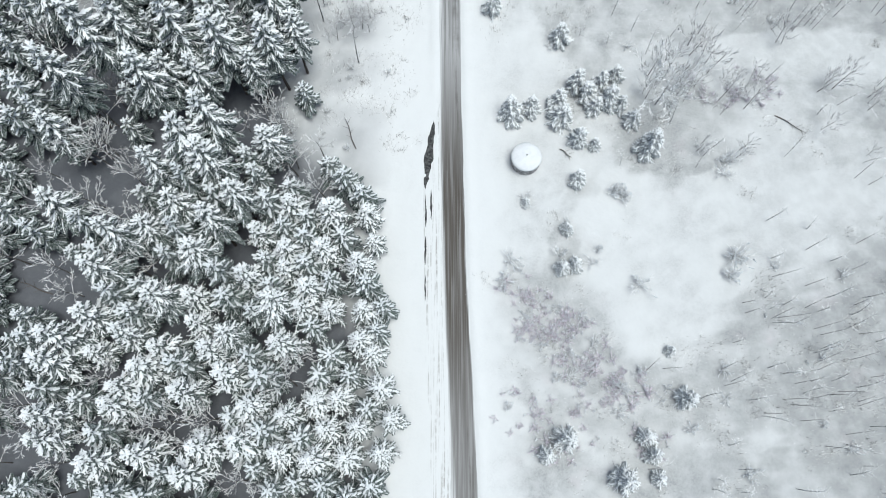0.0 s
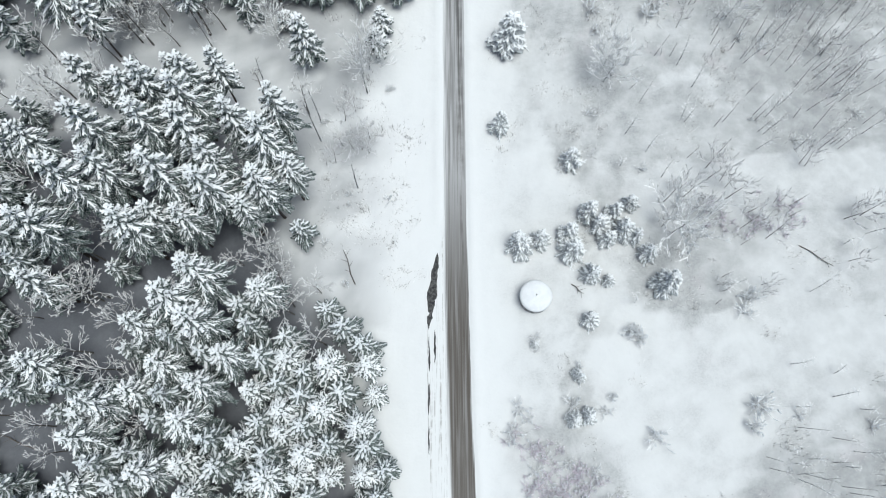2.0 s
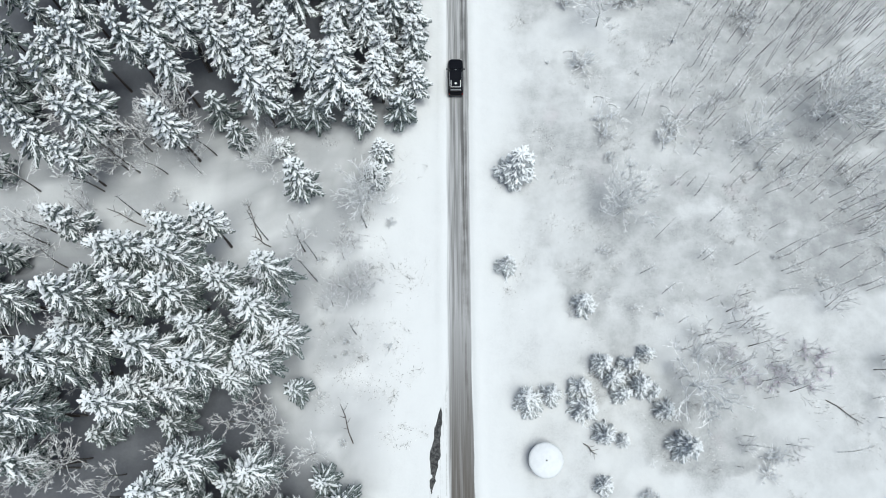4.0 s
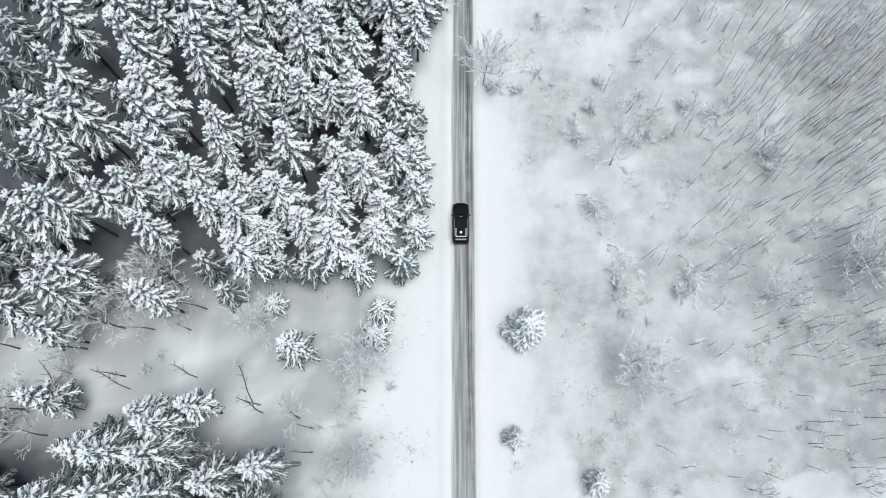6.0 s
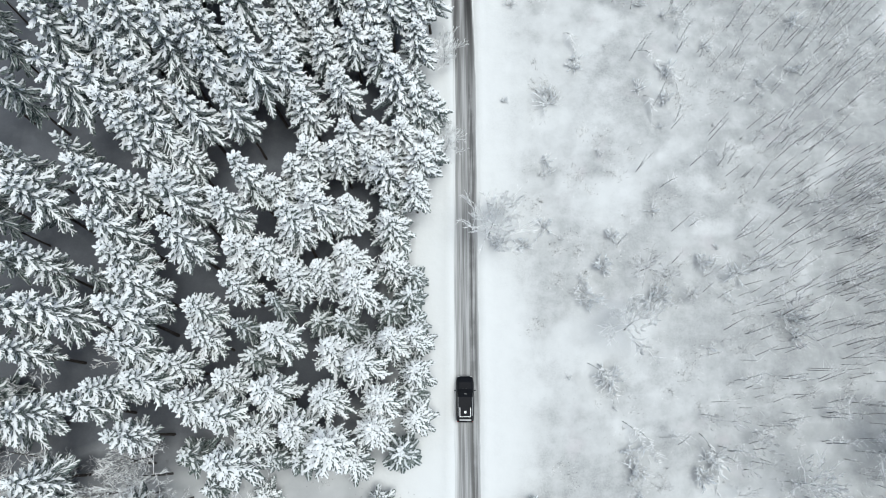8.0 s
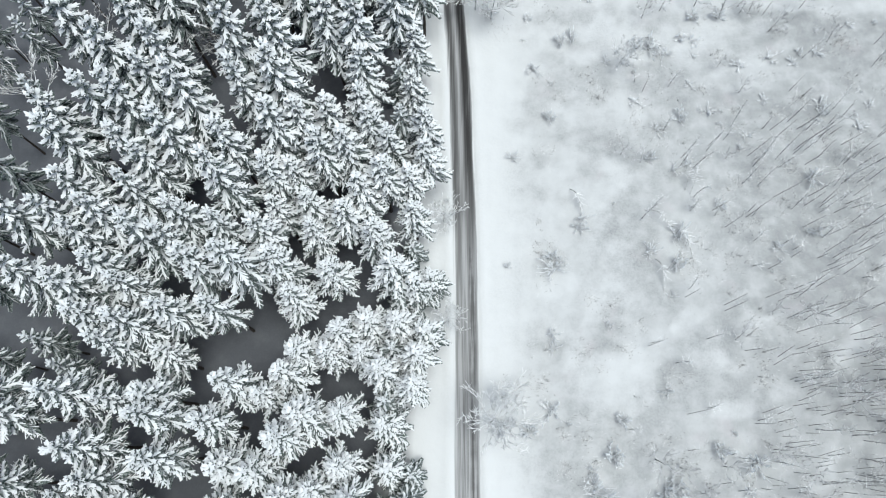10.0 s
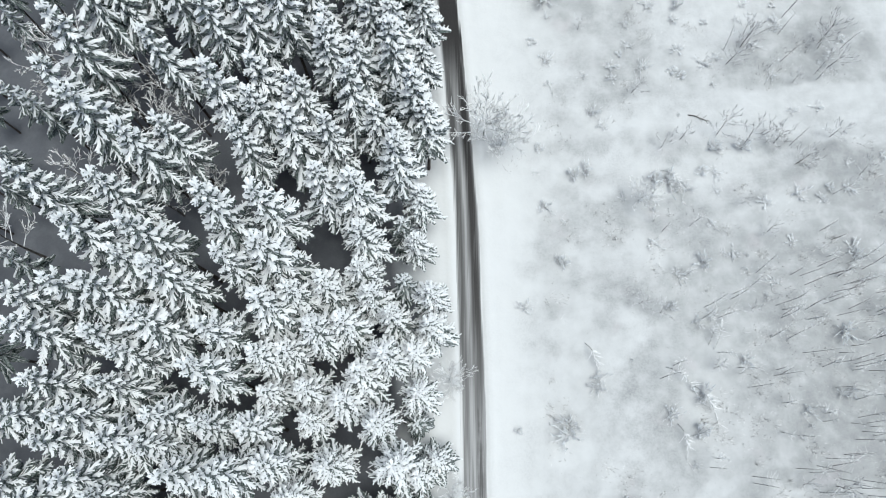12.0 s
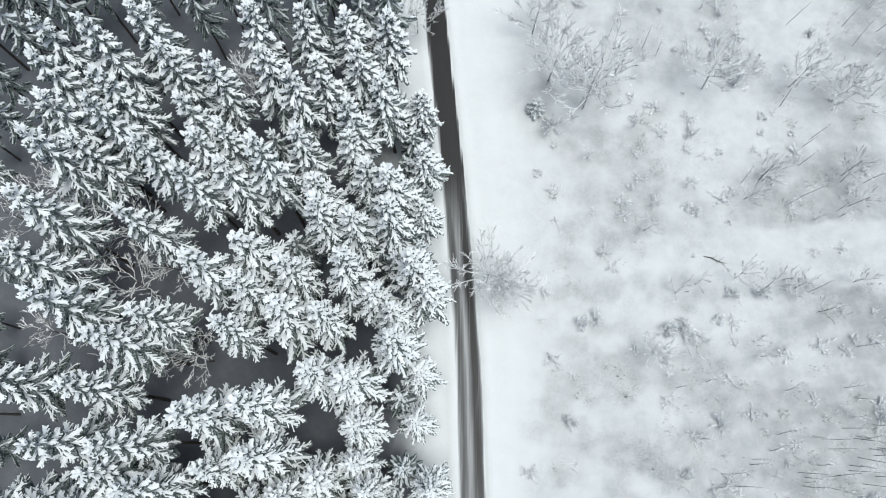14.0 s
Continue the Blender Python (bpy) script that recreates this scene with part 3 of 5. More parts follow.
STAND_D = [
    (-18.8, 72.3, 11.6), (-46.3, 73.4, 14.9), (-9.9, 73.9, 6.1), (-51.0, 76.0, 16.9), (-33.9, 77.0, 16.9), (-9.1, 77.4, 5.6),
    (-45.4, 77.7, 17.0), (-22.6, 78.1, 3.9), (-44.6, 80.4, 16.8), (-23.9, 82.0, 18.9), (-11.8, 82.2, 10.1), (-13.9, 83.6, 17.6),
    (-34.7, 85.1, 18.3), (-22.2, 85.3, 14.3), (-17.5, 85.6, 16.6), (-9.1, 85.8, 12.6), (-48.0, 86.4, 17.1), (-5.0, 86.7, 8.5),
    (-25.4, 87.2, 17.7), (-44.5, 87.5, 19.9), (-39.8, 87.7, 19.0), (-28.9, 88.1, 17.6), (-14.2, 88.5, 16.9), (-8.7, 89.0, 13.3),
    (-20.0, 89.4, 17.4), (-37.1, 89.7, 18.9), (-33.6, 90.7, 18.9), (-25.1, 90.8, 14.9), (-4.9, 92.1, 11.1), (-30.5, 92.3, 15.5),
    (-10.4, 92.6, 16.2),
]
STAND_E = [
    (-46.9, 93.8, 19.2), (-35.4, 93.9, 20.2), (-14.2, 94.1, 14.8), (-7.3, 95.0, 14.8), (-19.9, 95.3, 17.8), (-28.2, 95.4, 16.5),
    (-5.0, 95.8, 11.6), (-35.5, 97.3, 22.5), (-43.2, 97.7, 21.5), (-48.0, 98.3, 20.2), (-28.3, 98.8, 16.9), (-34.5, 100.5, 20.5),
    (-24.2, 101.1, 18.1), (-11.6, 101.2, 16.0), (-18.3, 101.8, 17.3), (-15.5, 102.6, 15.4), (-46.4, 103.1, 20.3), (-36.7, 103.9, 19.3),
    (-7.9, 104.5, 10.3), (-21.0, 104.9, 17.7), (-13.2, 105.2, 14.2), (-24.4, 105.4, 17.1), (-30.8, 105.8, 21.8), (-38.2, 107.2, 21.8),
    (-18.3, 107.5, 20.7), (-7.9, 109.4, 12.0), (-25.8, 109.4, 20.3), (-30.8, 110.0, 23.1), (-16.2, 110.2, 18.8), (-47.1, 110.4, 22.0),
    (-13.1, 110.6, 14.8),
]
STAND_F = [
    (-36.6, 111.8, 19.0), (-40.7, 112.0, 22.3), (-32.2, 112.3, 19.7), (-21.0, 112.5, 16.0), (-49.0, 112.6, 21.9), (-24.1, 113.1, 20.0),
    (-5.1, 113.7, 13.6), (-18.4, 114.7, 16.3), (-8.2, 115.1, 15.7), (-32.0, 116.7, 15.4), (-10.5, 117.0, 13.8), (-4.7, 117.1, 13.7),
    (-14.0, 117.2, 15.2), (-17.4, 117.3, 16.2), (-36.5, 117.3, 21.3), (-13.0, 119.3, 16.3), (-34.8, 119.4, 22.1), (-3.8, 119.9, 11.8),
    (-10.1, 120.4, 13.2), (-7.0, 120.4, 13.2), (-38.3, 120.7, 21.9), (-30.5, 121.3, 21.0), (-25.9, 121.5, 20.6), (-18.1, 123.0, 16.8),
    (-35.3, 123.4, 21.1), (-41.1, 123.5, 22.8), (-45.8, 124.5, 23.0), (-4.6, 125.3, 12.4), (-37.1, 125.5, 23.1), (-28.2, 125.9, 23.6),
    (-7.2, 126.1, 17.3),
]
STAND_G = [
    (-23.2, 126.2, 25.8), (-20.2, 126.3, 20.2), (-14.1, 126.4, 16.2), (-3.1, 126.5, 9.4), (-39.8, 128.4, 23.1), (-30.8, 128.5, 23.2),
    (-33.8, 128.8, 24.5), (-25.7, 130.1, 21.7), (-21.5, 130.2, 20.5), (-16.4, 130.5, 16.1), (-48.0, 130.6, 23.3), (-9.3, 130.6, 17.3),
    (-29.7, 131.1, 23.3), (-37.7, 131.4, 24.1), (-42.6, 131.5, 23.5), (-13.1, 132.9, 16.6), (-20.6, 133.4, 16.1), (-35.1, 133.5, 23.0),
    (-16.8, 133.6, 16.8), (-5.0, 133.7, 13.8), (-41.5, 134.5, 23.0), (-25.7, 135.0, 25.0), (-11.2, 135.5, 17.1), (-21.0, 137.0, 19.7),
    (-33.4, 137.2, 23.1), (-8.6, 137.7, 18.3), (-5.8, 138.0, 14.5), (-18.8, 138.1, 16.7), (-35.6, 138.5, 24.1), (-42.6, 139.0, 25.5),
    (-30.7, 139.6, 25.4),
]
STAND_H = [
    (-15.5, 139.8, 20.5), (-25.5, 139.9, 24.2), (-12.6, 140.6, 18.8), (-3.5, 140.8, 14.8), (-7.5, 141.6, 16.8), (-21.1, 142.2, 22.6),
    (-36.2, 142.8, 27.3), (-44.5, 142.8, 23.9), (-39.6, 143.4, 26.5), (-10.4, 143.7, 17.4), (-18.1, 143.8, 19.9), (-3.9, 144.5, 16.7),
    (-29.8, 144.5, 26.5), (-15.3, 144.9, 18.1), (-33.6, 145.7, 25.8), (-24.2, 146.2, 24.3), (-11.7, 146.8, 17.4), (-20.2, 147.6, 24.9),
    (-31.2, 148.9, 27.8), (-38.1, 149.3, 27.8), (-10.8, 150.7, 19.6), (-5.4, 151.0, 13.3), (-25.4, 151.6, 28.8), (-20.1, 151.8, 26.2),
    (-36.5, 154.0, 25.9), (-44.2, 154.6, 26.4), (-11.9, 155.0, 23.1), (-15.2, 155.8, 23.3), (-5.4, 156.3, 14.8), (-7.3, 158.4, 23.5),
    (-34.3, 158.4, 27.9),
]
STAND_I = [
    (-23.5, 159.7, 24.9), (-32.1, 161.2, 23.7), (-39.8, 161.6, 28.5), (-14.8, 161.7, 22.6), (-7.7, 161.8, 19.5), (-18.8, 161.9, 23.5),
    (-22.9, 164.2, 22.9), (-9.8, 164.2, 20.5), (-4.3, 164.6, 18.9), (-12.4, 165.7, 24.7), (-26.8, 165.9, 26.0), (-17.9, 166.3, 23.2),
    (-44.7, 166.5, 25.0), (-5.0, 166.8, 23.0), (-22.8, 168.8, 22.5), (-33.9, 171.2, 24.4), (-7.8, 171.2, 24.0), (-11.5, 171.3, 21.3),
    (-43.1, 171.3, 26.9), (-15.6, 171.7, 23.3), (-4.6, 174.6, 14.8), (-28.0, 174.6, 26.9), (-16.2, 175.2, 21.2), (-24.2, 175.6, 24.8),
    (-7.8, 176.0, 21.6), (-20.7, 176.4, 27.4), (-42.5, 177.1, 28.7), (-10.8, 177.3, 20.8), (-32.3, 177.5, 27.6), (-28.1, 178.8, 24.1),
    (-39.7, 178.8, 24.7),
]
STAND_J = [
    (-18.2, 180.5, 22.1), (-37.2, 180.8, 27.6), (-12.9, 181.1, 19.3), (-41.9, 181.1, 27.5), (-25.8, 181.2, 22.3), (-4.6, 181.2, 16.0),
    (-29.0, 182.7, 24.3), (-12.7, 183.5, 23.4), (-36.3, 184.6, 27.6), (-43.2, 186.4, 27.6), (-19.1, 186.5, 22.9), (-27.5, 187.4, 24.2),
    (-9.0, 187.4, 20.1), (-5.2, 188.1, 14.9), (-16.2, 188.8, 21.1), (-32.1, 188.9, 25.3), (-38.4, 189.6, 27.6), (-21.7, 189.6, 22.9),
    (-44.3, 190.9, 27.6), (-12.0, 191.4, 19.7), (-35.4, 192.4, 26.1), (-23.8, 194.0, 23.8), (-18.4, 195.3, 21.1), (-8.9, 196.3, 19.7),
    (-13.3, 196.3, 19.7),
]
STANDS = [STAND_A, STAND_B, STAND_C, STAND_D, STAND_E, STAND_F, STAND_G, STAND_H, STAND_I, STAND_J]


PLACE = random.Random(11)
HEAVY = [spruce(150 + k, 20.0, 3.3, 100, 1.2, 0.43, "spruce", 0.84, 2, 0.86) for k in range(5)]
for t in HEAVY:
    tagged(t, "tall spruce with thick white snow on every branch", "spruce", "heavily laden spruces")
LADEN = [spruce(100 + k, 20.0, 3.3, 85, 1.15, 0.46, "spruce", 0.86, 2, 0.75) for k in range(5)]
SLIM = [spruce(200 + k, 20.0, 3.7, 75, 1.06, 0.46, "spruce", 0.92, 2, 0.54) for k in range(5)]
DARK = [spruce(250 + k, 20.0, 3.7, 80, 0.98, 0.42, "spruce", 0.9, 2, -0.12) for k in range(4)]
for t in DARK:
    tagged(t, "broad dark spruce with patchy snow on drooping branches", "spruce", "dark spruces")
YOUNG = [spruce(300 + k, 10.0, 2.15, 75, 1.15, 0.25, "young_spruce", 0.8, 2, 0.42) for k in range(5)]
for k, t in enumerate(LADEN + SLIM + YOUNG):
    tagged(t, ("tall spruce heavy with fresh snow", "tall dark spruce with thin snow on drooping branches", "young spruce covered in snow in a dense stand")[k // 5],
           "spruce", ("snow-laden spruces", "dark spruces", "young spruces")[k // 5])

# plainer trees for the mass of the wood
MASS_TALL = [spruce(800 + k, 20.0, 3.4, 50, 1.2, 0.38, "spruce", 0.75, 1, 0.2) for k in range(4)]
MASS_YOUNG = [spruce(820 + k, 10.0, 2.2, 50, 1.1, 0.2, "young_spruce", 0.62, 1, 0.1) for k in range(4)]

planted = []


def kin_of(x, y, h, mass=False):
    """Which kind of spruce grows here, its own height and the factor for its width."""
    if h < 12.5:
        return MASS_YOUNG if mass else YOUNG, 10.0, (1.55 + 0.11 * h) / 2.15
    if mass:
        return MASS_TALL, 20.0, ((1.6 + 0.062 * h) if x > -16 and y > 80 else (1.35 + 0.056 * h)) / 3.4
    side = x + 5 * PLACE.uniform(-1, 1) - (14 if y < 64 else 0)
    if side > (-23 if y > 64 else -17):
        return HEAVY, 20.0, (1.8 + 0.072 * h) / 3.3
    if side > (-36 if y > 64 else -24):
        return LADEN, 20.0, (1.6 + 0.066 * h) * (1.25 if y < 64 else 1.0) / 3.3
    if y < 64:
        return DARK, 20.0, (2.0 + 0.086 * h) / 3.7
    return SLIM, 20.0, (1.75 + 0.076 * h) / 3.7


def plant(x, y, h):
    planted.append((x, y, h))
    kin, base, r = kin_of(x, y, h)
    r *= PLACE.uniform(0.9, 1.14)
    put(PLACE.choice(kin), x, y, (r, r, h / base), None, PLACE, 1.5)


for stand in STANDS:
    for x, y, h in stand:
        plant(x, y, h)


RIMED_TREES = [
    (30.1, 46.9, 10), (22.1, 71.2, 7), (21.3, 97.9, 8), (22.4, 69.3, 7.5), (52.5, 83.2, 9), (4.1, 109.9, 8.5),
    (5.4, 167.6, 8), (3.2, 169.2, 10), (17.1, 193.9, 12), (12.2, 197.7, 11), (10.4, 205.7, 9), (34, 196.9, 9),
    (39.6, 198.5, 5), (51.8, 194.9, 8), (46.2, 197.1, 7), (3, 122.3, 5), (0.8, 136.2, 5.5), (23.4, 159.5, 5),
    (6.3, 113.4, 5), (-1.1, 205.9, 8), (51, 83, 9), (40.6, 79.4, 7),
    (-10.7, 71.3, 7.5), (-11.5, 70.6, 6), (-24, 76, 7),
]
GREY_TREES = [
    (-44.1, 37.8, 10), (-53.3, 23.4, 9), (-22.1, 44.6, 8), (-19.4, 37, 7), (-37.6, 21.9, 9), (-17.1, 10.9, 7),
    (-26.8, 4, 8), (-34, 2.6, 8), (-23.1, -3.3, 7), (-5.5, -0, 4), (-44.7, 37.1, 10), (-20.8, 39.9, 7),
    (-51.8, 66.7, 9), (-46.4, 72.6, 9), (-34.5, 80.5, 12), (-52, 52.4, 11), (-40.8, 29, 9), (-18.9, 64.2, 8),
    (-41.9, 75.3, 11), (-35.6, 78.4, 11), (-52.7, 65.1, 9), (-45.6, 65.1, 8), (-47.3, 80.4, 11), (-33.9, 90.5, 9),
    (-39.6, 79.1, 9), (-34.6, 169.7, 12), (-54.8, 152.3, 14), (-37.1, 158.1, 12), (-45, 170.6, 13), (-31.7, 158.8, 12),
]
GREY_TREES += [
    (-26.4, 191.7, 14), (-47.1, 175.2, 12), (-48.2, 161.7, 10), (-31.3, 158.8, 9), (-49.2, 29.9, 9), (-44.6, 43.2, 9),
    (-24.6, 30.4, 7), (-20.6, 42, 7), (-29.5, 0.6, 7), (-35.6, 23.4, 8), (-51.1, 178.3, 13), (-39, 167.2, 12),
    (-41.3, 161.1, 10), (-46.6, 176.6, 12), (-53.5, 175.4, 12), (-43.3, 38.2, 9), (-45.4, 78.9, 9), (-55, 72.6, 9),
    (-22.6, 41.8, 8), (-19.4, 36, 8), (-36.7, 81.7, 9), (-44.5, 31.1, 8), (-58.5, 64.8, 8), (-49.4, 89.8, 9),
    (-39.9, 93.3, 8), (-46.1, 179.0, 13), (-38.6, 173.9, 12), (-33.8, 161.0, 12), (-27.1, 192.7, 11), (-43.5, 170.4, 13),
]

THICKETS = [
    (32.0, 50.0, 4.5, 9),
    (37.1, 53.1, 4.0, 6),
    (41.5, 48.6, 4.0, 5),
    (45.8, 54.1, 4.0, 4),
    (55.5, 46.4, 5.0, 5),
    (40.3, 38.7, 3.0, 2),
    (32.8, 82.1, 5.0, 3),
    (51.2, 70.7, 6.0, 4),
    (24.7, 103.8, 3.0, 3),
    (40.5, 104.7, 3.0, 3),
    (56.3, 111.9, 6.0, 6),
    (51.6, 118.0, 6.0, 5),
    (40.0, 120.7, 6.0, 3),
    (42.9, 98.5, 3.0, 3),
    (50.6, 109.3, 6.0, 4),
    (28.1, 167.5, 2.5, 2),
    (37.3, 168.3, 2.5, 2),
    (52.0, 179.2, 5.0, 3),
    (46.4, 168.9, 5.0, 4),
    (39.5, 184.7, 5.0, 3),
]
THICKETS += [
    (-14.0, 58.2, 4.0, 3),
    (-12.9, 56.2, 4.0, 3),
    (-14.7, 63.4, 4.0, 2),
    (-11.2, 61.0, 4.0, 2),
    (-48.3, 68.1, 5.0, 3),
    (-23.3, 80.1, 3.0, 2),
    (-55.8, 79.2, 4.0, 3),
    (-45.9, 81.4, 3.0, 4),
    (-38.0, 82.2, 3.0, 3),
    (-43.1, 76.4, 2.5, 2),
    (-41.6, 79.1, 4.0, 4),
]

GREY_TREES += [(-45.7, 81.1, 9), (-40.6, 78.4, 8), (-43.5, 75.7, 8), (-31.7, 77.8, 8), (-37.0, 82.5, 9), (-38.1, 75.1, 7), (-50.6, 82.5, 9), (-33.5, 75.1, 6)]
while len(GREY_TREES) < 94:
    x, y = PLACE.uniform(-52, -14), PLACE.uniform(-6, 62)
    if x < wood_edge(y) - 2 and all((x - a) ** 2 + (y - b) ** 2 > 7 for a, b, c in planted + GREY_TREES):
        GREY_TREES.append((x, y, PLACE.uniform(5.5, 8.5)))
planted += GREY_TREES

# the wood goes on between and around the mapped trees, as one mass
GLADES = [
    (-40.4, 169.8, 4), (-37.4, 168.1, 4), (-34.3, 166.4, 4), (-18.3, 156, 3.2), (-17, 155.4, 3.2), (-15.7, 154.8, 3.2),
    (-15.1, 131.9, 2.8), (-14, 130.7, 2.8), (-12.9, 129.5, 2.8),
    (-26.6, 121.4, 4), (-24.6, 121, 4), (-22.5, 120.6, 4), (-30.9, 114.7, 4), (-28.5, 114.9, 4), (-26.1, 115, 4),
    (-18.7, 160.6, 2.5), (-17.3, 157.1, 2.5), (-15.9, 153.6, 2.5), (-33.1, 170.6, 3), (-30.5, 166.3, 3), (-28, 162, 3),
    (-42.2, 106.5, 3), (-38.9, 104.8, 3), (-35.6, 103, 3), (-25.4, 123.3, 2.5), (-23.4, 120.2, 2.5), (-21.5, 117.1, 2.5),
]
GLADES += [
    (-14.2, 127.5, 2.8), (-13.2, 124.1, 2.8), (-12.1, 120.6, 2.8), (-19.1, 92.6, 3), (-17.6, 91.9, 3), (-16.2, 91.2, 3),
    (-45, 176.8, 3), (-41.6, 174.6, 3), (-38.2, 172.3, 3), (-28.4, 158.8, 3), (-26.3, 158, 3), (-24.2, 157.1, 3),
    (-39.3, 180, 2.5), (-36.4, 177.5, 2.5), (-33.4, 175, 2.5), (-36.5, 174.4, 2.5), (-33.7, 172.4, 2.5), (-31, 170.3, 2.5),
    (-35.2, 169.1, 3), (-32.5, 167.4, 3), (-29.9, 165.8, 3), (-28.9, 164.6, 2.5), (-26.8, 163.3, 2.5), (-24.6, 162, 2.5),
    (-25.1, 161.7, 2.5), (-23.2, 160.6, 2.5), (-21.4, 159.5, 2.5), (-44.9, 164.6, 3), (-41.5, 163.3, 3), (-38.1, 162, 3),
]
GLADES += [
    (-26.3, 158.8, 3), (-24.4, 158, 3), (-22.4, 157.1, 3), (-26, 175.2, 2), (-24.1, 173.1, 2), (-22.2, 170.9, 2),
    (-40.9, 118.7, 3), (-37.7, 118.1, 3), (-34.5, 117.5, 3), (-33.9, 119.4, 3), (-31.3, 118.8, 3), (-28.6, 118.1, 3),
    (-27.4, 118.7, 3), (-25.3, 118.1, 3), (-23.2, 117.5, 3), (-48.7, 123, 2.5), (-44.9, 122, 2.5), (-41.1, 121.1, 2.5),
    (-50.4, 134.4, 3), (-46.5, 133.9, 3), (-42.6, 133.4, 3), (-28.2, 118.9, 3), (-26.1, 119.2, 3), (-23.9, 119.4, 3),
    (-23, 122.8, 2.5), (-21.3, 122.8, 2.5), (-19.6, 122.7, 2.5), (-17.8, 128.9, 2.5), (-16.5, 128.4, 2.5), (-15.2, 127.8, 2.5),
]
GLADES += [
    (-33.1, 119.6, 3), (-30.6, 119.8, 3), (-28, 120, 3), (-15.2, 133.1, 2), (-14, 132.3, 2), (-12.9, 131.4, 2),
    (-51.6, 32.8, 3), (-48, 31.5, 3), (-50.9, 19.2, 3.5), (-47, 18.4, 3), (-44.4, 17.9, 3), (-30.7, 20.3, 2.2), (-27.1, 45.9, 2.2),
    (-44.6, 139, 2), (-41.2, 137.7, 2), (-37.7, 136.3, 2), (-39.2, 124.9, 2), (-36.2, 124.7, 2), (-33.2, 124.4, 2),
]

wood = {"verts": [], "faces": [], "slots": [], "spine": []}
wood_size = 0


def raw(me):
    co = np.empty(len(me.vertices) * 3)
    me.vertices.foreach_get("co", co)
    fc = np.empty(len(me.loops), np.int64)
    me.loops.foreach_get("vertex_index", fc)
    sp = np.ones(len(me.vertices))
    if "spine" in me.attributes:
        me.attributes["spine"].data.foreach_get("value", sp)
    return co.reshape(-1, 3), fc.reshape(-1, 4), sp


RAW = {}
for proto in MASS_TALL + MASS_YOUNG:
    RAW[proto] = [(raw(o.data), slot) for o, slot in zip(sorted(proto.children_recursive, key=lambda o: o.name[0] != "t"), (0, 1, 2))]


def thicken(x, y, h):
    global wood_size
    planted.append((x, y, h))
    kin, base, r = kin_of(x, y, h, True)
    r *= PLACE.uniform(0.9, 1.15)
    w = PLACE.uniform(0, 6.283)
    turn = np.array([[math.cos(w), math.sin(w), 0], [-math.sin(w), math.cos(w), 0], [0, 0, 1]])
    for (co, fc, sp), slot in RAW[PLACE.choice(kin)]:
        wood["verts"].append((co * (r, r, h / base)) @ turn + (x, y, ground_z(x, y) - 0.05))
        wood["faces"].append(fc + wood_size)
        wood["spine"].append(sp - ((0.22 if y > 64 else 0.18) if x < -27 + PLACE.uniform(-4, 4) else 0.0))
        wood["slots"].append(np.full(len(fc), slot, np.int32))
        wood_size += len(co)


for k in range(7400):
    x, y = PLACE.uniform(-70, -5), PLACE.uniform(-18, 216)
    if k > 5200:
        x, y = PLACE.uniform(-50, -6), PLACE.uniform(-18, 34)
    if x > wood_edge(y) or any((x - a) ** 2 + (y - b) ** 2 < r * r for a, b, r in GLADES):
        continue
    if any((x - a) ** 2 + (y - b) ** 2 < (6 if y < 64 else 15) for a, b, c in GREY_TREES):
        continue
    near = sorted(((x - a) ** 2 + (y - b) ** 2, c) for a, b, c in planted)[:3]
    mapped = x > -50 and -4 < y < 198
    gap = 2.4 if x > wood_edge(y) - 4 and (y > 82 or y < 32) else (2.5 if x > -24 else 2.9) if y < 34 else 3.2 if y < 64 else 3.0 if x > -24 and 78 < y < 112 else 4.0 if 76 < y < 116 or (x > -24 and y > 150) else 5.6 if mapped else 4.8
    if near[0][0] < gap * gap:
        continue
    h = sum(c for _, c in near) / 3
    h *= PLACE.uniform(0.8, 1.05) if y < 34 else PLACE.uniform(0.5, 0.8) if mapped else PLACE.uniform(0.85, 1.1)
    thicken(x, y, max(6.5, h))
me = bpy.data.meshes.new("spruce_wood")
fc = np.concatenate(wood["faces"])
me.from_pydata(np.concatenate(wood["verts"]), [], fc)
for m_ in (M_TRUNK, M_NEEDLE, M_SNOW):
    me.materials.append(m_)
me.polygons.foreach_set("material_index", np.concatenate(wood["slots"]))
me.attributes.new("spine", "FLOAT", "POINT").data.foreach_set("value", np.concatenate(wood["spine"]))
me.update()
tagged(new("spruce_wood", me), "dense wood of snowy spruces filling in behind", "wood", kind="stuff")

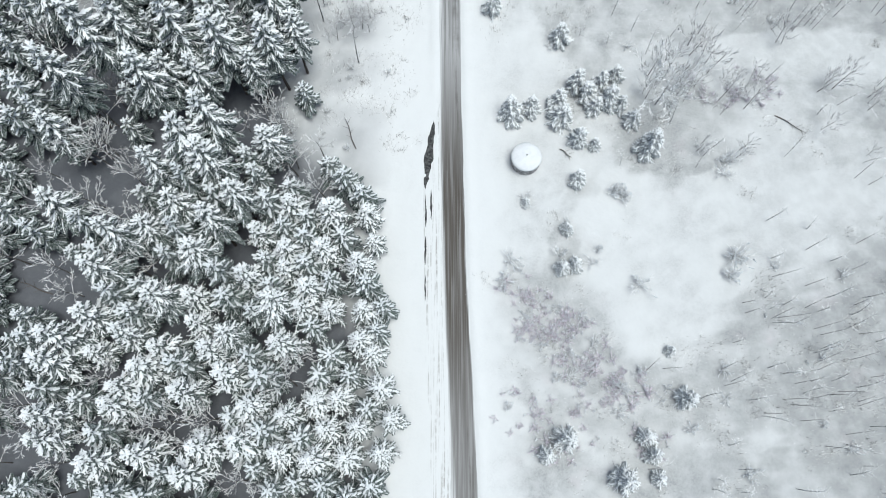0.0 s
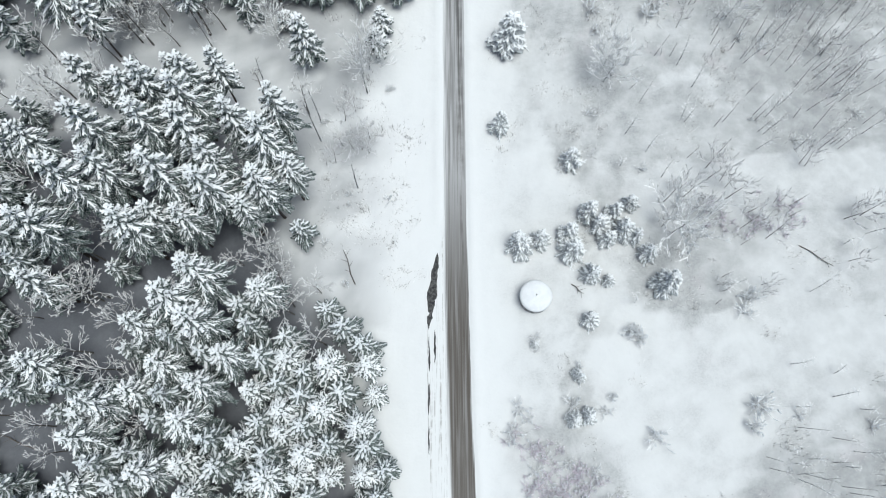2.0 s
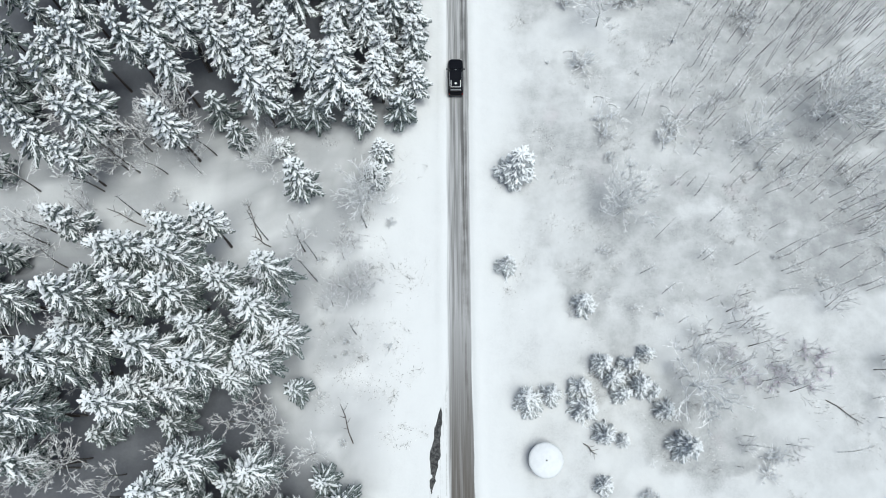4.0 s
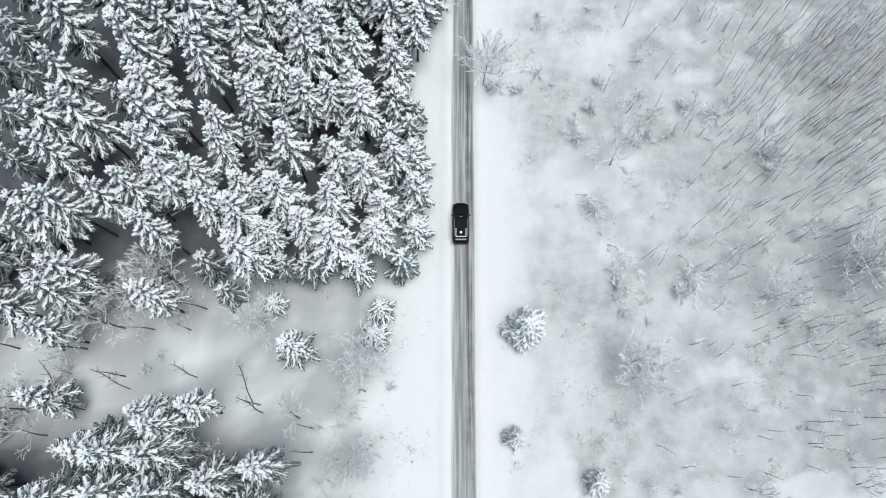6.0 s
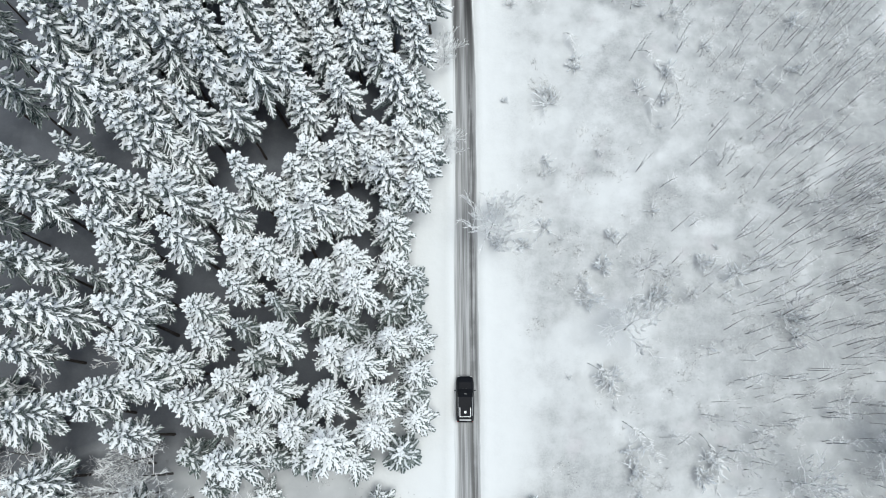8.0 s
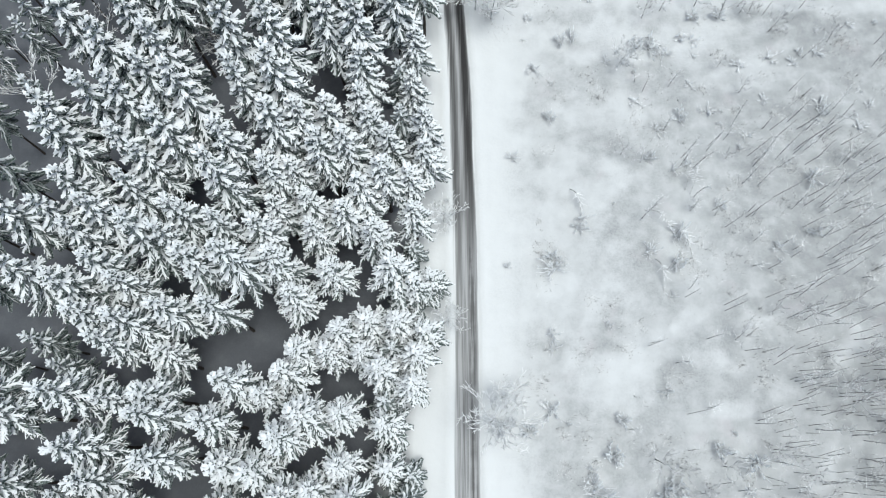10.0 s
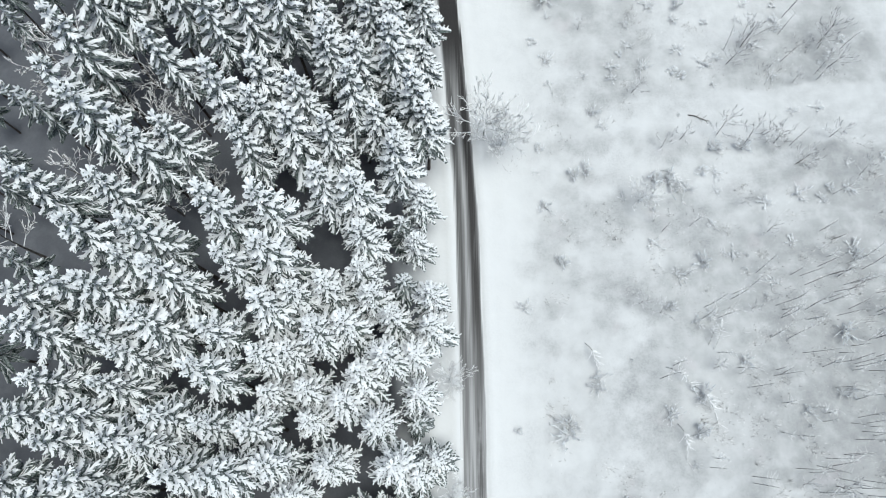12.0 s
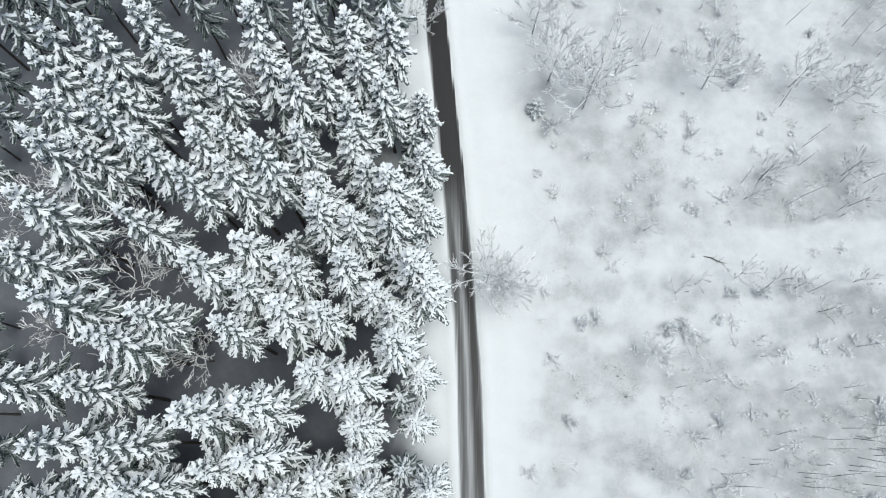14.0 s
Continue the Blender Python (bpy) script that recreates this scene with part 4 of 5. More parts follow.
# small spruces in the field: x, y, crown width
FIELD_SPRUCES = [
    (16.8, 27.9, 1.6), (15.5, 22.8, 2.2), (17.3, 23, 2.4), (29.8, 6.3, 2.9), (24.8, 1.6, 2.6), (25.5, -0.6, 2.4),
    (15.1, 1.4, 3.2), (12.8, -0.6, 2.4), (21.6, -3, 3.4), (26, -3, 2.2), (28.7, 12.2, 1.5), (8.8, 74.9, 5.4),
    (10.6, 193.4, 2.7), (7.5, 61.9, 2.8), (17.1, 57.1, 3.1), (9.6, 45.0, 3.7), (12.2, 45.4, 2.8), (16.0, 46.6, 3.1),
    (16.6, 44.2, 3.6), (18.8, 49.4, 3.0), (20.2, 47.8, 3.1), (22.0, 49.4, 2.7), (24.5, 50.7, 2.4), (23.1, 46.6, 3.4),
    (21.2, 45.8, 2.7), (24.8, 46.2, 2.5), (26.5, 43.9, 2.7), (28.0, 40.0, 3.7), (18.7, 41.0, 2.8), (21.0, 40.1, 1.9),
    (18.2, 35.1, 2.5), (11.2, 32.1, 1.3), (16.4, 28.5, 1.5),
]

SMALL = [spruce(400 + k, 4.0, 1.5, 65, 1.1, 0.04, "small_spruce", 0.75, 2, 1.6, M_PALE) for k in range(4)]
for t in SMALL:
    tagged(t, "small spruce laden with snow in the open field", "spruce", "small field spruces")
for x, y, w in FIELD_SPRUCES:
    r = w / 2.5
    put(PLACE.choice(SMALL), x, y, (r * 1.02, r * 1.02, r * PLACE.uniform(0.8, 1.05)), None, PLACE, 4)

RIMED = [bare_tree(500 + k, 8.0, 4.2, 17, M_RIME, "rimed_tree", 0.10, 0.22, 3, 0.04) for k in range(3)]
GREY = [bare_tree(520 + k, 11.0, 3.3, 8, M_GREYTWIG, "grey_tree", 0.12, 0.4, 3, 0.034) for k in range(3)]
for t in RIMED:
    tagged(t, "leafless tree white with rime beside the field", "bare tree", "rimed trees")
for t in GREY:
    tagged(t, "leafless grey tree standing among the spruces", "bare tree", "grey bare trees")
for x, y, h in RIMED_TREES:
    if abs(x - float(road_x(y))) < 2.5:
        x = float(road_x(y)) - 2.8
    put(PLACE.choice(RIMED), x, y, (h / 8, h / 8, h / 8), None, PLACE, 6)
for x, y, h in GREY_TREES:
    put(PLACE.choice(GREY), x, y, (h / 8.6, h / 8.6, h / 10), None, PLACE, 4)

# frosted young trees, close together in the scrub: x, y, reach, how many
FROST = [bare_tree(560 + k, 5.0, 2.3, 9, M_FROST, "frosted_tree", 0.06, 0.2, 2, 0.028) for k in range(4)]
for t in FROST:
    tagged(t, "young leafless tree furred with frost in the scrub", "bare tree", "frosted young trees")
for cx, cy, reach, many in THICKETS:
    for k in range(many):
        w, q = PLACE.uniform(0, 6.283), reach * PLACE.random() ** 0.6
        g = PLACE.uniform(0.55, 1.15)
        put(PLACE.choice(FROST), cx + q * math.cos(w), cy + q * math.sin(w), (g, g, g), None, PLACE, 8)

SHRUBS = [
    (23.2, 33.7, 3), (37.6, 21.9, 3.9), (38.5, 36.2, 3.3), (20, 23.8, 2.5), (25.7, 20.8, 3.9), (35.4, 6.3, 2.2),
    (11.4, 32.9, 2.2), (24.5, 32.6, 3.3), (38.7, 38.1, 3.3), (38.4, 24.5, 3.9), (42.5, 97.2, 3.4), (19.2, 91.7, 4.2),
    (21.3, 80.9, 3.9), (30.3, 82.1, 4.2), (8.9, 109, 3.7), (4.9, 109.5, 3), (12.2, 121, 2.7), (18.3, 91.8, 4.2),
    (20.9, 83, 3.4), (29.2, 80.1, 4.5), (42.9, 99.2, 3.7), (24.9, 101.8, 4.5), (6.2, 109.5, 3.7), (20.3, 110.2, 3.3),
    (28, 162.5, 4.8), (34.8, 167.3, 3.4), (17, 163.9, 3), (29.4, 134, 3.7), (31.5, 151, 3.3), (48.4, 142.2, 4.2),
]
SHRUBS += [
    (18.3, 172.9, 2.7), (5.2, 168.4, 3.6), (37.5, 208.8, 2.2), (39.5, 198, 2.7), (15.3, 163.4, 3.4), (26, 162.7, 4.2),
    (38.5, 167.4, 3.7), (12.6, 151.8, 1.8), (31.6, 189.8, 3.3), (51.5, 203.9, 2.2), (10.8, 16.7, 2.5), (14.9, 17.8, 2.2),
    (18.1, 16.7, 2.7), (12.8, 13, 2.5), (16.4, 11.6, 2.7), (19.3, 13, 2.4), (14.4, 8.8, 2.5), (10, 13.8, 2.1),
    (17.6, 8.1, 2.2), (22.5, 7.4, 3), (24.8, 9.5, 2.5), (21.6, 4.6, 2.7), (8.3, 5.3, 2.2), (30.5, 2.6, 2.5),
    (-13.1, 50.8, 1.5), (-7.5, 51.6, 1.8), (-13, 39.9, 1.9), (-7.9, 67.9, 1.9), (-12.9, 52.3, 1.8), (-7.8, 68.1, 1.9),
]
SHRUBS += [
    (-16.1, 45.6, 1.8), (25.5, 131.6, 3), (29, 129.9, 3.7), (16.6, 102.6, 3.7), (26.3, 102.2, 4.5), (13, 130.8, 3.4),
    (8.9, 24.3, 3.3), (15.8, 24.6, 3.3), (20.7, 25.6, 2.2), (38.6, 24.6, 4.2), (23.8, 33.8, 3.3), (11.2, 31.4, 1.5),
    (16.7, 29, 1.9), (39.2, 38.1, 3), (12.6, 191.1, 4.2), (38.7, 197.6, 3.7), (37.4, 209.5, 2.7), (50.2, 205.5, 2.7),
    (13.2, 151.3, 3), (6.8, 130, 1.8), (16.6, 101.5, 4.5), (12.9, 129.5, 4.2), (19, 105.9, 4.5), (36.1, 105.1, 4.5),
    (11.7, 111.5, 3.7), (31.8, 106.6, 3.7), (7.8, 145.4, 2.5),
]

SHRUBS += [
    (-48.2, 69.8, 3.5), (-49.3, 68.1, 3), (-38.5, 70.1, 2.6), (-36.6, 72.2, 2.4), (-52.9, 64.8, 3.4), (-45.6, 61.5, 3), (-14, 67.6, 1.6), (-16.5, 63, 1.8),
    (-54.1, 67.4, 3.2), (-42.5, 69.1, 2.2), (-30.4, 66.5, 1.5), (-27.2, 70.8, 1.4), (-21.7, 77.8, 3), (8.2, 21.4, 3.4), (10.1, 22.8, 2.2), (24.6, 33.0, 2.8),
]

BUSHES = [shrub(600 + k, 1.6, 20, M_RIME) for k in range(4)]
for t in BUSHES:
    tagged(t, "bare shrub with snow on its twigs in the field", "shrub", "field shrubs")
for x, y, w in SHRUBS:
    s = w / 2.6
    put(PLACE.choice(BUSHES), x, y, (s, s, s * 0.9), None, PLACE, 4)
# low mauve scrub in one dense patch beside the verge
MAUVE = [shrub(640 + k, 1.3, 14, M_MAUVE) for k in range(3)]
scrub_v, scrub_f, scrub_m, scrub_s, scrub_n = [], [], [], [], 0
MAUVE_RAW = []
for t in MAUVE:
    slots = np.empty(len(t.data.polygons), np.int32)
    t.data.polygons.foreach_get("material_index", slots)
    MAUVE_RAW.append((*raw(t.data), slots))
for cx, cy, rx, ry, many in ((9.3, 20.6, 2.4, 2.4, 12), (12.9, 16.2, 4.2, 4.2, 44), (16.8, 12.6, 4.2, 4.2, 44), (19.6, 8.6, 3.4, 3.4, 24), (23.0, 6.8, 3.2, 3.2, 16),
                             (14.4, 2.4, 4.4, 4.4, 22), (25.2, 0.8, 2.8, 2.8, 10), (9.0, 5.0, 3.2, 3.2, 8), (42.0, 49.5, 8.5, 3.2, 30)):
    for k in range(many):
        w, q, g = PLACE.uniform(0, 6.283), PLACE.random() ** 0.5, PLACE.uniform(0.5, 1.15)
        x, y, c, d = cx + rx * q * math.cos(w), cy + ry * q * math.sin(w), math.cos(5 * w), math.sin(5 * w)
        co, fc, sp, slots = PLACE.choice(MAUVE_RAW)
        scrub_v.append((co * (g, g, g * 0.8)) @ np.array([[c, d, 0], [-d, c, 0], [0, 0, 1]]) + (x, y, ground_z(x, y) - 0.05))
        scrub_f.append(fc + scrub_n)
        scrub_m.append(slots)
        scrub_s.append(sp)
        scrub_n += len(co)
me = bpy.data.meshes.new("mauve_scrub")
me.from_pydata(np.concatenate(scrub_v), [], np.concatenate(scrub_f))
for m_ in (M_MAUVE, M_SNOW):
    me.materials.append(m_)
me.polygons.foreach_set("material_index", np.concatenate(scrub_m))
me.attributes.new("spine", "FLOAT", "POINT").data.foreach_set("value", np.concatenate(scrub_s))
me.update()
tagged(new("mauve_scrub", me), "low mauve-brown scrub dusted with snow in dense patches", "scrub", kind="stuff")


# frosted saplings and shrubs wherever the scrub is thick
count = 0
while count < 45:
    x, y = PLACE.uniform(14, 66), PLACE.uniform(28, 215)
    if PLACE.random() > thicket(x, y):
        continue
    s = PLACE.uniform(0.35, 0.8)
    put(PLACE.choice(FROST), x, y, (s, s, s), None, PLACE, 8)
    count += 1
count = 0
while count < 90:
    x, y = PLACE.uniform(8, 68), PLACE.uniform(-6, 215)
    if PLACE.random() > thicket(x, y):
        continue
    s = PLACE.uniform(0.35, 1.1)
    put(PLACE.choice(BUSHES), x, y, (s, s, s * 0.9), None, PLACE, 4)
    count += 1

count = 0
while count < 90:
    x, y = PLACE.uniform(10, 60), PLACE.uniform(148, 208)
    if PLACE.random() > 0.35 + thicket(x, y):
        continue
    s = PLACE.uniform(0.4, 1.0)
    put(PLACE.choice(BUSHES), x, y, (s * 1.2, s * 1.2, s * 0.6), None, PLACE, 6)
    count += 1


def bent_sapling(seed, length):
    """A thin sapling bowed to the ground under snow, its twigs fanned out."""
    rnd = random.Random(seed)
    stem, twigs = Soup(), Soup()

    def at(t):
        return Vector((length * (t - 0.08 * math.sin(3.1 * t)), 0.15 * math.sin(4 * t), 0.06 + length * 0.42 * math.sin(math.pi * min(1.0, t * 1.02)) * (1 - 0.35 * t)))

    stem.tube([at(k / 6) for k in range(7)], [0.05, 0.046, 0.042, 0.036, 0.028, 0.02, 0.01], 4)
    for k in range(34):
        t = rnd.uniform(0.3, 1.0)
        a = at(t)
        d = Vector((rnd.uniform(0.0, 1.0), rnd.uniform(-0.9, 0.9), rnd.uniform(-0.35, 0.15)))
        e = a + d * length * rnd.uniform(0.06, 0.34)
        e.z = max(0.05, e.z)
        twigs.tube([a, a.lerp(e, 0.5) + Vector((0, 0, 0.06)), e], [0.02, 0.03, 0.01], 3)
    n = len(stem.v)
    me = mesh_from("bent_sapling", stem.v + twigs.v, stem.f + [tuple(i + n for i in q) for q in twigs.f], M_SAPBARK)
    me.materials.append(M_RIME)
    me.polygons.foreach_set("material_index", [0] * len(stem.f) + [1] * len(twigs.f))
    return tagged(new("bent_sapling", me), "sapling bowed to the ground with snow on its fanned twigs", "sapling", "bent saplings")


BENT_PLACES = [(16.4, 93.7, -50, 1.10), (20.3, 86.6, -55, 1.10), (29.5, 85.2, -80, 1.25), (17.6, 93.6, -60, 1.00), (30.5, 83.8, -85, 1.20), (15.6, 140.7, -70, 1.00), (28.7, 135.4, -60, 1.20), (31.7, 139.9, 70, 1.00), (25.5, 137.7, -40, 1.10), (31.1, 140.5, 75, 1.00), (26.3, 130.8, -80, 1.00), (21.2, 204.7, 60, 1.30), (28.2, 163.7, -70, 1.00), (27.2, 164.2, -60, 1.00), (22.2, 85.5, -60, 1.00)]
BENT = [bent_sapling(900 + k, 4.5) for k in range(3)]
for x, y, turn, g in BENT_PLACES:
    put(PLACE.choice(BENT), x, y, (g, g, g), turn, PLACE, 2)


def dead_stem(seed, height):
    """A thin dead trunk, dark with patches of rime, and a few short stubs."""
    rnd = random.Random(seed)
    s_ = Soup()
    bx, by = rnd.uniform(-0.06, 0.06) * height, rnd.uniform(-0.06, 0.06) * height
    s_.tube([(bx * t * t, by * t * t, height * t) for t in (0, 0.25, 0.5, 0.75, 1.0)], [0.10, 0.085, 0.07, 0.05, 0.02], 5)
    for k in range(9):
        t = rnd.uniform(0.35, 0.97)
        a = Vector((bx * t * t, by * t * t, height * t))
        w = rnd.uniform(0, 6.283)
        s_.tube([a, a + Vector((math.cos(w), math.sin(w), 0.35)) * rnd.uniform(0.3, 0.9)], [0.03, 0.01], 3)
    return tagged(new("dead_tree", mesh_from("dead_tree", s_.v, s_.f, M_DEAD)), "thin dead trunk with rime standing in the clearing", "dead tree", "dead trunks")


DEAD = [dead_stem(930 + k, 9.0) for k in range(3)]
for x, y, h in ((-17.1, 60.2, 12.0), (-11.8, 53.3, 8.0), (-10.9, 67.5, 6.5), (-48.0, 66.4, 11.0), (-23.9, 65.8, 12.0), (-17.2, 63.0, 8.5), (-41.1, 69.2, 8.0)):
    put(PLACE.choice(DEAD), x, y, (1, 1, h / 9.0), None, PLACE, 1.5)

# young trees, singly where the camera passes near, joined further out
SAPLINGS = [sapling(700 + k, 5.0) for k in range(5)]
for t in SAPLINGS:
    tagged(t, "thin leafless sapling standing in the snow", "sapling", "saplings in the field")
count = 0
while count < 290:
    x, y = PLACE.uniform(12, 62), PLACE.uniform(-6, 215)
    if PLACE.random() > thicket(x, y) * (min(1, max(0.0, (x - 14) / 36)) ** 1.6) * (0.45 if y > 150 else 1.0):
        continue
    h = PLACE.uniform(0.6, 1.5)
    put(PLACE.choice(SAPLINGS), x, y, (1, 1, h), None, PLACE, 7)
    count += 1

far = Soup()
count = 0
while count < 1250:
    x, y = PLACE.uniform(18, 95), PLACE.uniform(-20, 250)
    if count >= 850:
        x, y = PLACE.gauss(54, 9), PLACE.gauss(106, 13)
    elif PLACE.random() > thicket(x, y) * (min(1, (x - 18) / 36) ** 1.6) * (0.35 if y > 150 else 1.0):
        continue
    h = PLACE.uniform(3.0, 7.5)
    b = Vector((x, y, ground_z(x, y) - 0.05))
    e = b + Vector((PLACE.uniform(-0.12, 0.12) * h, PLACE.uniform(-0.12, 0.12) * h, h))
    far.tube([b, b.lerp(e, 0.5), e], [0.046, 0.037, 0.012], 3)
    for k in range(9):
        a = b.lerp(e, PLACE.uniform(0.4, 1))
        far.tube([a, a + Vector((PLACE.uniform(-1, 1), PLACE.uniform(-1, 1), 0.5)) * h * 0.13], [0.02, 0.008], 3)
    count += 1
tagged(new("sapling_thicket", mesh_from("sapling_thicket", far.v, far.f, M_GREYTWIG)), "dense thicket of thin leafless saplings", "thicket", kind="stuff")


def build_brush():
    """Stiff dry stalks and low twigs that stand through the snow."""
    rnd = np.random.default_rng(5)
    spots = []
    while len(spots) < 6400:
        if rnd.random() < 0.08:
            x, y = rnd.uniform(-17, -4.2), rnd.uniform(38, 82)
            ok = rnd.random() < 0.30 + 0.6 * fbm(x, y, 0.2, 4.0)
        else:
            x, y = rnd.uniform(5.5, 86), rnd.uniform(-16, 236)
            ok = rnd.random() < thicket(x, y)
        if ok:
            # tufts stand together
            spots += [(x + a, y + b) for a, b in rnd.normal(0, rnd.uniform(0.3, 1.1), (int(rnd.integers(3, 14)), 2))]
    spots = np.array(spots)
    per = 9
    n = len(spots) * per
    c = np.repeat(spots, per, 0) + rnd.normal(0, 1, (n, 2)) * np.repeat(rnd.choice([0.16, 0.32, 0.8], len(spots)), per)[:, None]
    z = np.repeat([ground_z(a, b) for a, b in spots], per) - 0.06
    stout = np.repeat(rnd.random(len(spots)) < 0.5, per)
    h = rnd.uniform(0.25, 1.15, n) * np.where(stout, 0.4, 1.0)
    az, lean = rnd.uniform(0, 2 * np.pi, n), rnd.uniform(0.0, 0.75, n) * h
    r = rnd.uniform(0.012, 0.028, n) * np.where(stout, 1.9, 1.0)
    v = np.empty((n, 4, 3))
    for k in range(3):
        w = 2 * np.pi * k / 3 + az
        v[:, k] = np.stack([c[:, 0] + r * np.cos(w), c[:, 1] + r * np.sin(w), z], 1)
    v[:, 3] = np.stack([c[:, 0] + lean * np.cos(az), c[:, 1] + lean * np.sin(az), z + h], 1)
    o = (np.arange(n) * 4)[:, None]
    tri = np.concatenate([o + [0, 1, 3], o + [1, 2, 3], o + [2, 0, 3]], 1).reshape(-1)
    me = bpy.data.meshes.new("dry_brush")
    me.vertices.add(n * 4)
    me.vertices.foreach_set("co", v.reshape(-1))
    me.loops.add(len(tri))
    me.loops.foreach_set("vertex_index", tri.astype(np.int32))
    me.polygons.add(len(tri) // 3)
    me.polygons.foreach_set("loop_start", np.arange(0, len(tri), 3, dtype=np.int32))
    me.update(calc_edges=True)
    me.validate()
    me.materials.append(M_BRUSH)
    tagged(new("dry_brush", me), "dry grass stalks and low twigs through thin snow", "brush", kind="stuff")


build_brush()


# ---- round store with a snow roof ----
def lathe(profile, seg=40, wob=0.0, rnd=random):
    bm = bmesh.new()
    rings = []
    for r, z in profile:
        rings.append([bm.verts.new((r * math.cos(2 * math.pi * k / seg) * (1 + rnd.uniform(-wob, wob)),
                                    r * math.sin(2 * math.pi * k / seg) * (1 + rnd.uniform(-wob, wob)), z + rnd.uniform(-wob, wob) * 0.6)) for k in range(seg)])
    for a, b in zip(rings, rings[1:]):
        for k in range(seg):
            bm.faces.new((a[k], a[(k + 1) % seg], b[(k + 1) % seg], b[k]))
    return bm, rings


def round_tank():
    tank = tagged(new("round_tank"), "low round wooden tank with a thick cap of snow", "tank")
    tank.location = (11.45, 38.0, ground_z(11.45, 38.0))
    bm, rings = lathe([(1.93, -0.1), (1.95, 1.6), (1.85, 1.62)], 48, 0.004)
    bm_part("wall", bm, M_WOOD, tank, "board wall plastered with blown snow")
    for z in (0.35, 0.85, 1.35):
        bm, rings = lathe([(1.96, z), (2.0, z + 0.01), (2.0, z + 0.09), (1.96, z + 0.1)], 48, 0.003)
        bm_part("hoop", bm, M_WOOD, tank, "frosted hoop round the wall")
    bm, rings = lathe([(1.98, 1.58), (2.08, 1.66), (2.06, 1.86), (1.85, 2.02), (1.2, 2.2), (0.5, 2.32), (0.0001, 2.36)], 48, 0.012)
    bm_part("snow_cap", bm, M_CAP, tank, "smooth white snow cap", True)
    bm, rings = lathe([(0.07, 2.3), (0.08, 2.5), (0.05, 2.56), (0.0001, 2.57)], 12)
    bm_part("knob", bm, M_POST, tank, "small dark knob on top", True)


round_tank()


# ---- the car ----
def box_bm(x0, x1, y0, y1, z0, z1, bev=0.0, seg=2):
    bm = bmesh.new()
    bmesh.ops.create_cube(bm, size=1)
    for v in bm.verts:
        v.co = ((x0 + x1) / 2 + v.co.x * (x1 - x0), (y0 + y1) / 2 + v.co.y * (y1 - y0), (z0 + z1) / 2 + v.co.z * (z1 - z0))
    if bev:
        bmesh.ops.bevel(bm, geom=bm.edges[:], offset=bev, segments=seg, affect="EDGES", profile=0.6)
    return bm


def hull(sections, bev=0.05):
    """A closed body from cross sections (y, half width low, half width high, z low, z high)."""
    bm = bmesh.new()
    rings = []
    for y, a, b, z0, z1 in sections:
        zm = z0 + (z1 - z0) * 0.62
        rings.append([bm.verts.new(p) for p in ((-a, y, z0), (a, y, z0), (a * 1.01, y, zm), (b, y, z1), (-b, y, z1), (-a * 1.01, y, zm))])
    for p, q in zip(rings, rings[1:]):
        for k in range(6):
            bm.faces.new((p[k], p[(k + 1) % 6], q[(k + 1) % 6], q[k]))
    bm.faces.new(rings[0][::-1])
    bm.faces.new(rings[-1])
    bmesh.ops.recalc_face_normals(bm, faces=bm.faces[:])
    bmesh.ops.bevel(bm, geom=[e for e in bm.edges if len(e.link_faces) == 2 and e.calc_face_angle(0) > 0.5], offset=bev, segments=2, affect="EDGES")
    return bm


def wheel_bm(r, w, hole):
    bm = bmesh.new()
    prof = [(hole, -w / 2), (r * 0.93, -w / 2), (r, -w * 0.36), (r, w * 0.36), (r * 0.93, w / 2), (hole, w / 2)]
    seg = 24
    rings = [[bm.verts.new((h, q * math.cos(2 * math.pi * k / seg), q * math.sin(2 * math.pi * k / seg))) for k in range(seg)] for q, h in prof]
    for a, b in zip(rings, rings[1:] + rings[:1]):
        for k in range(seg):
            bm.faces.new((a[k], a[(k + 1) % seg], b[(k + 1) % seg], b[k]))
    return bm


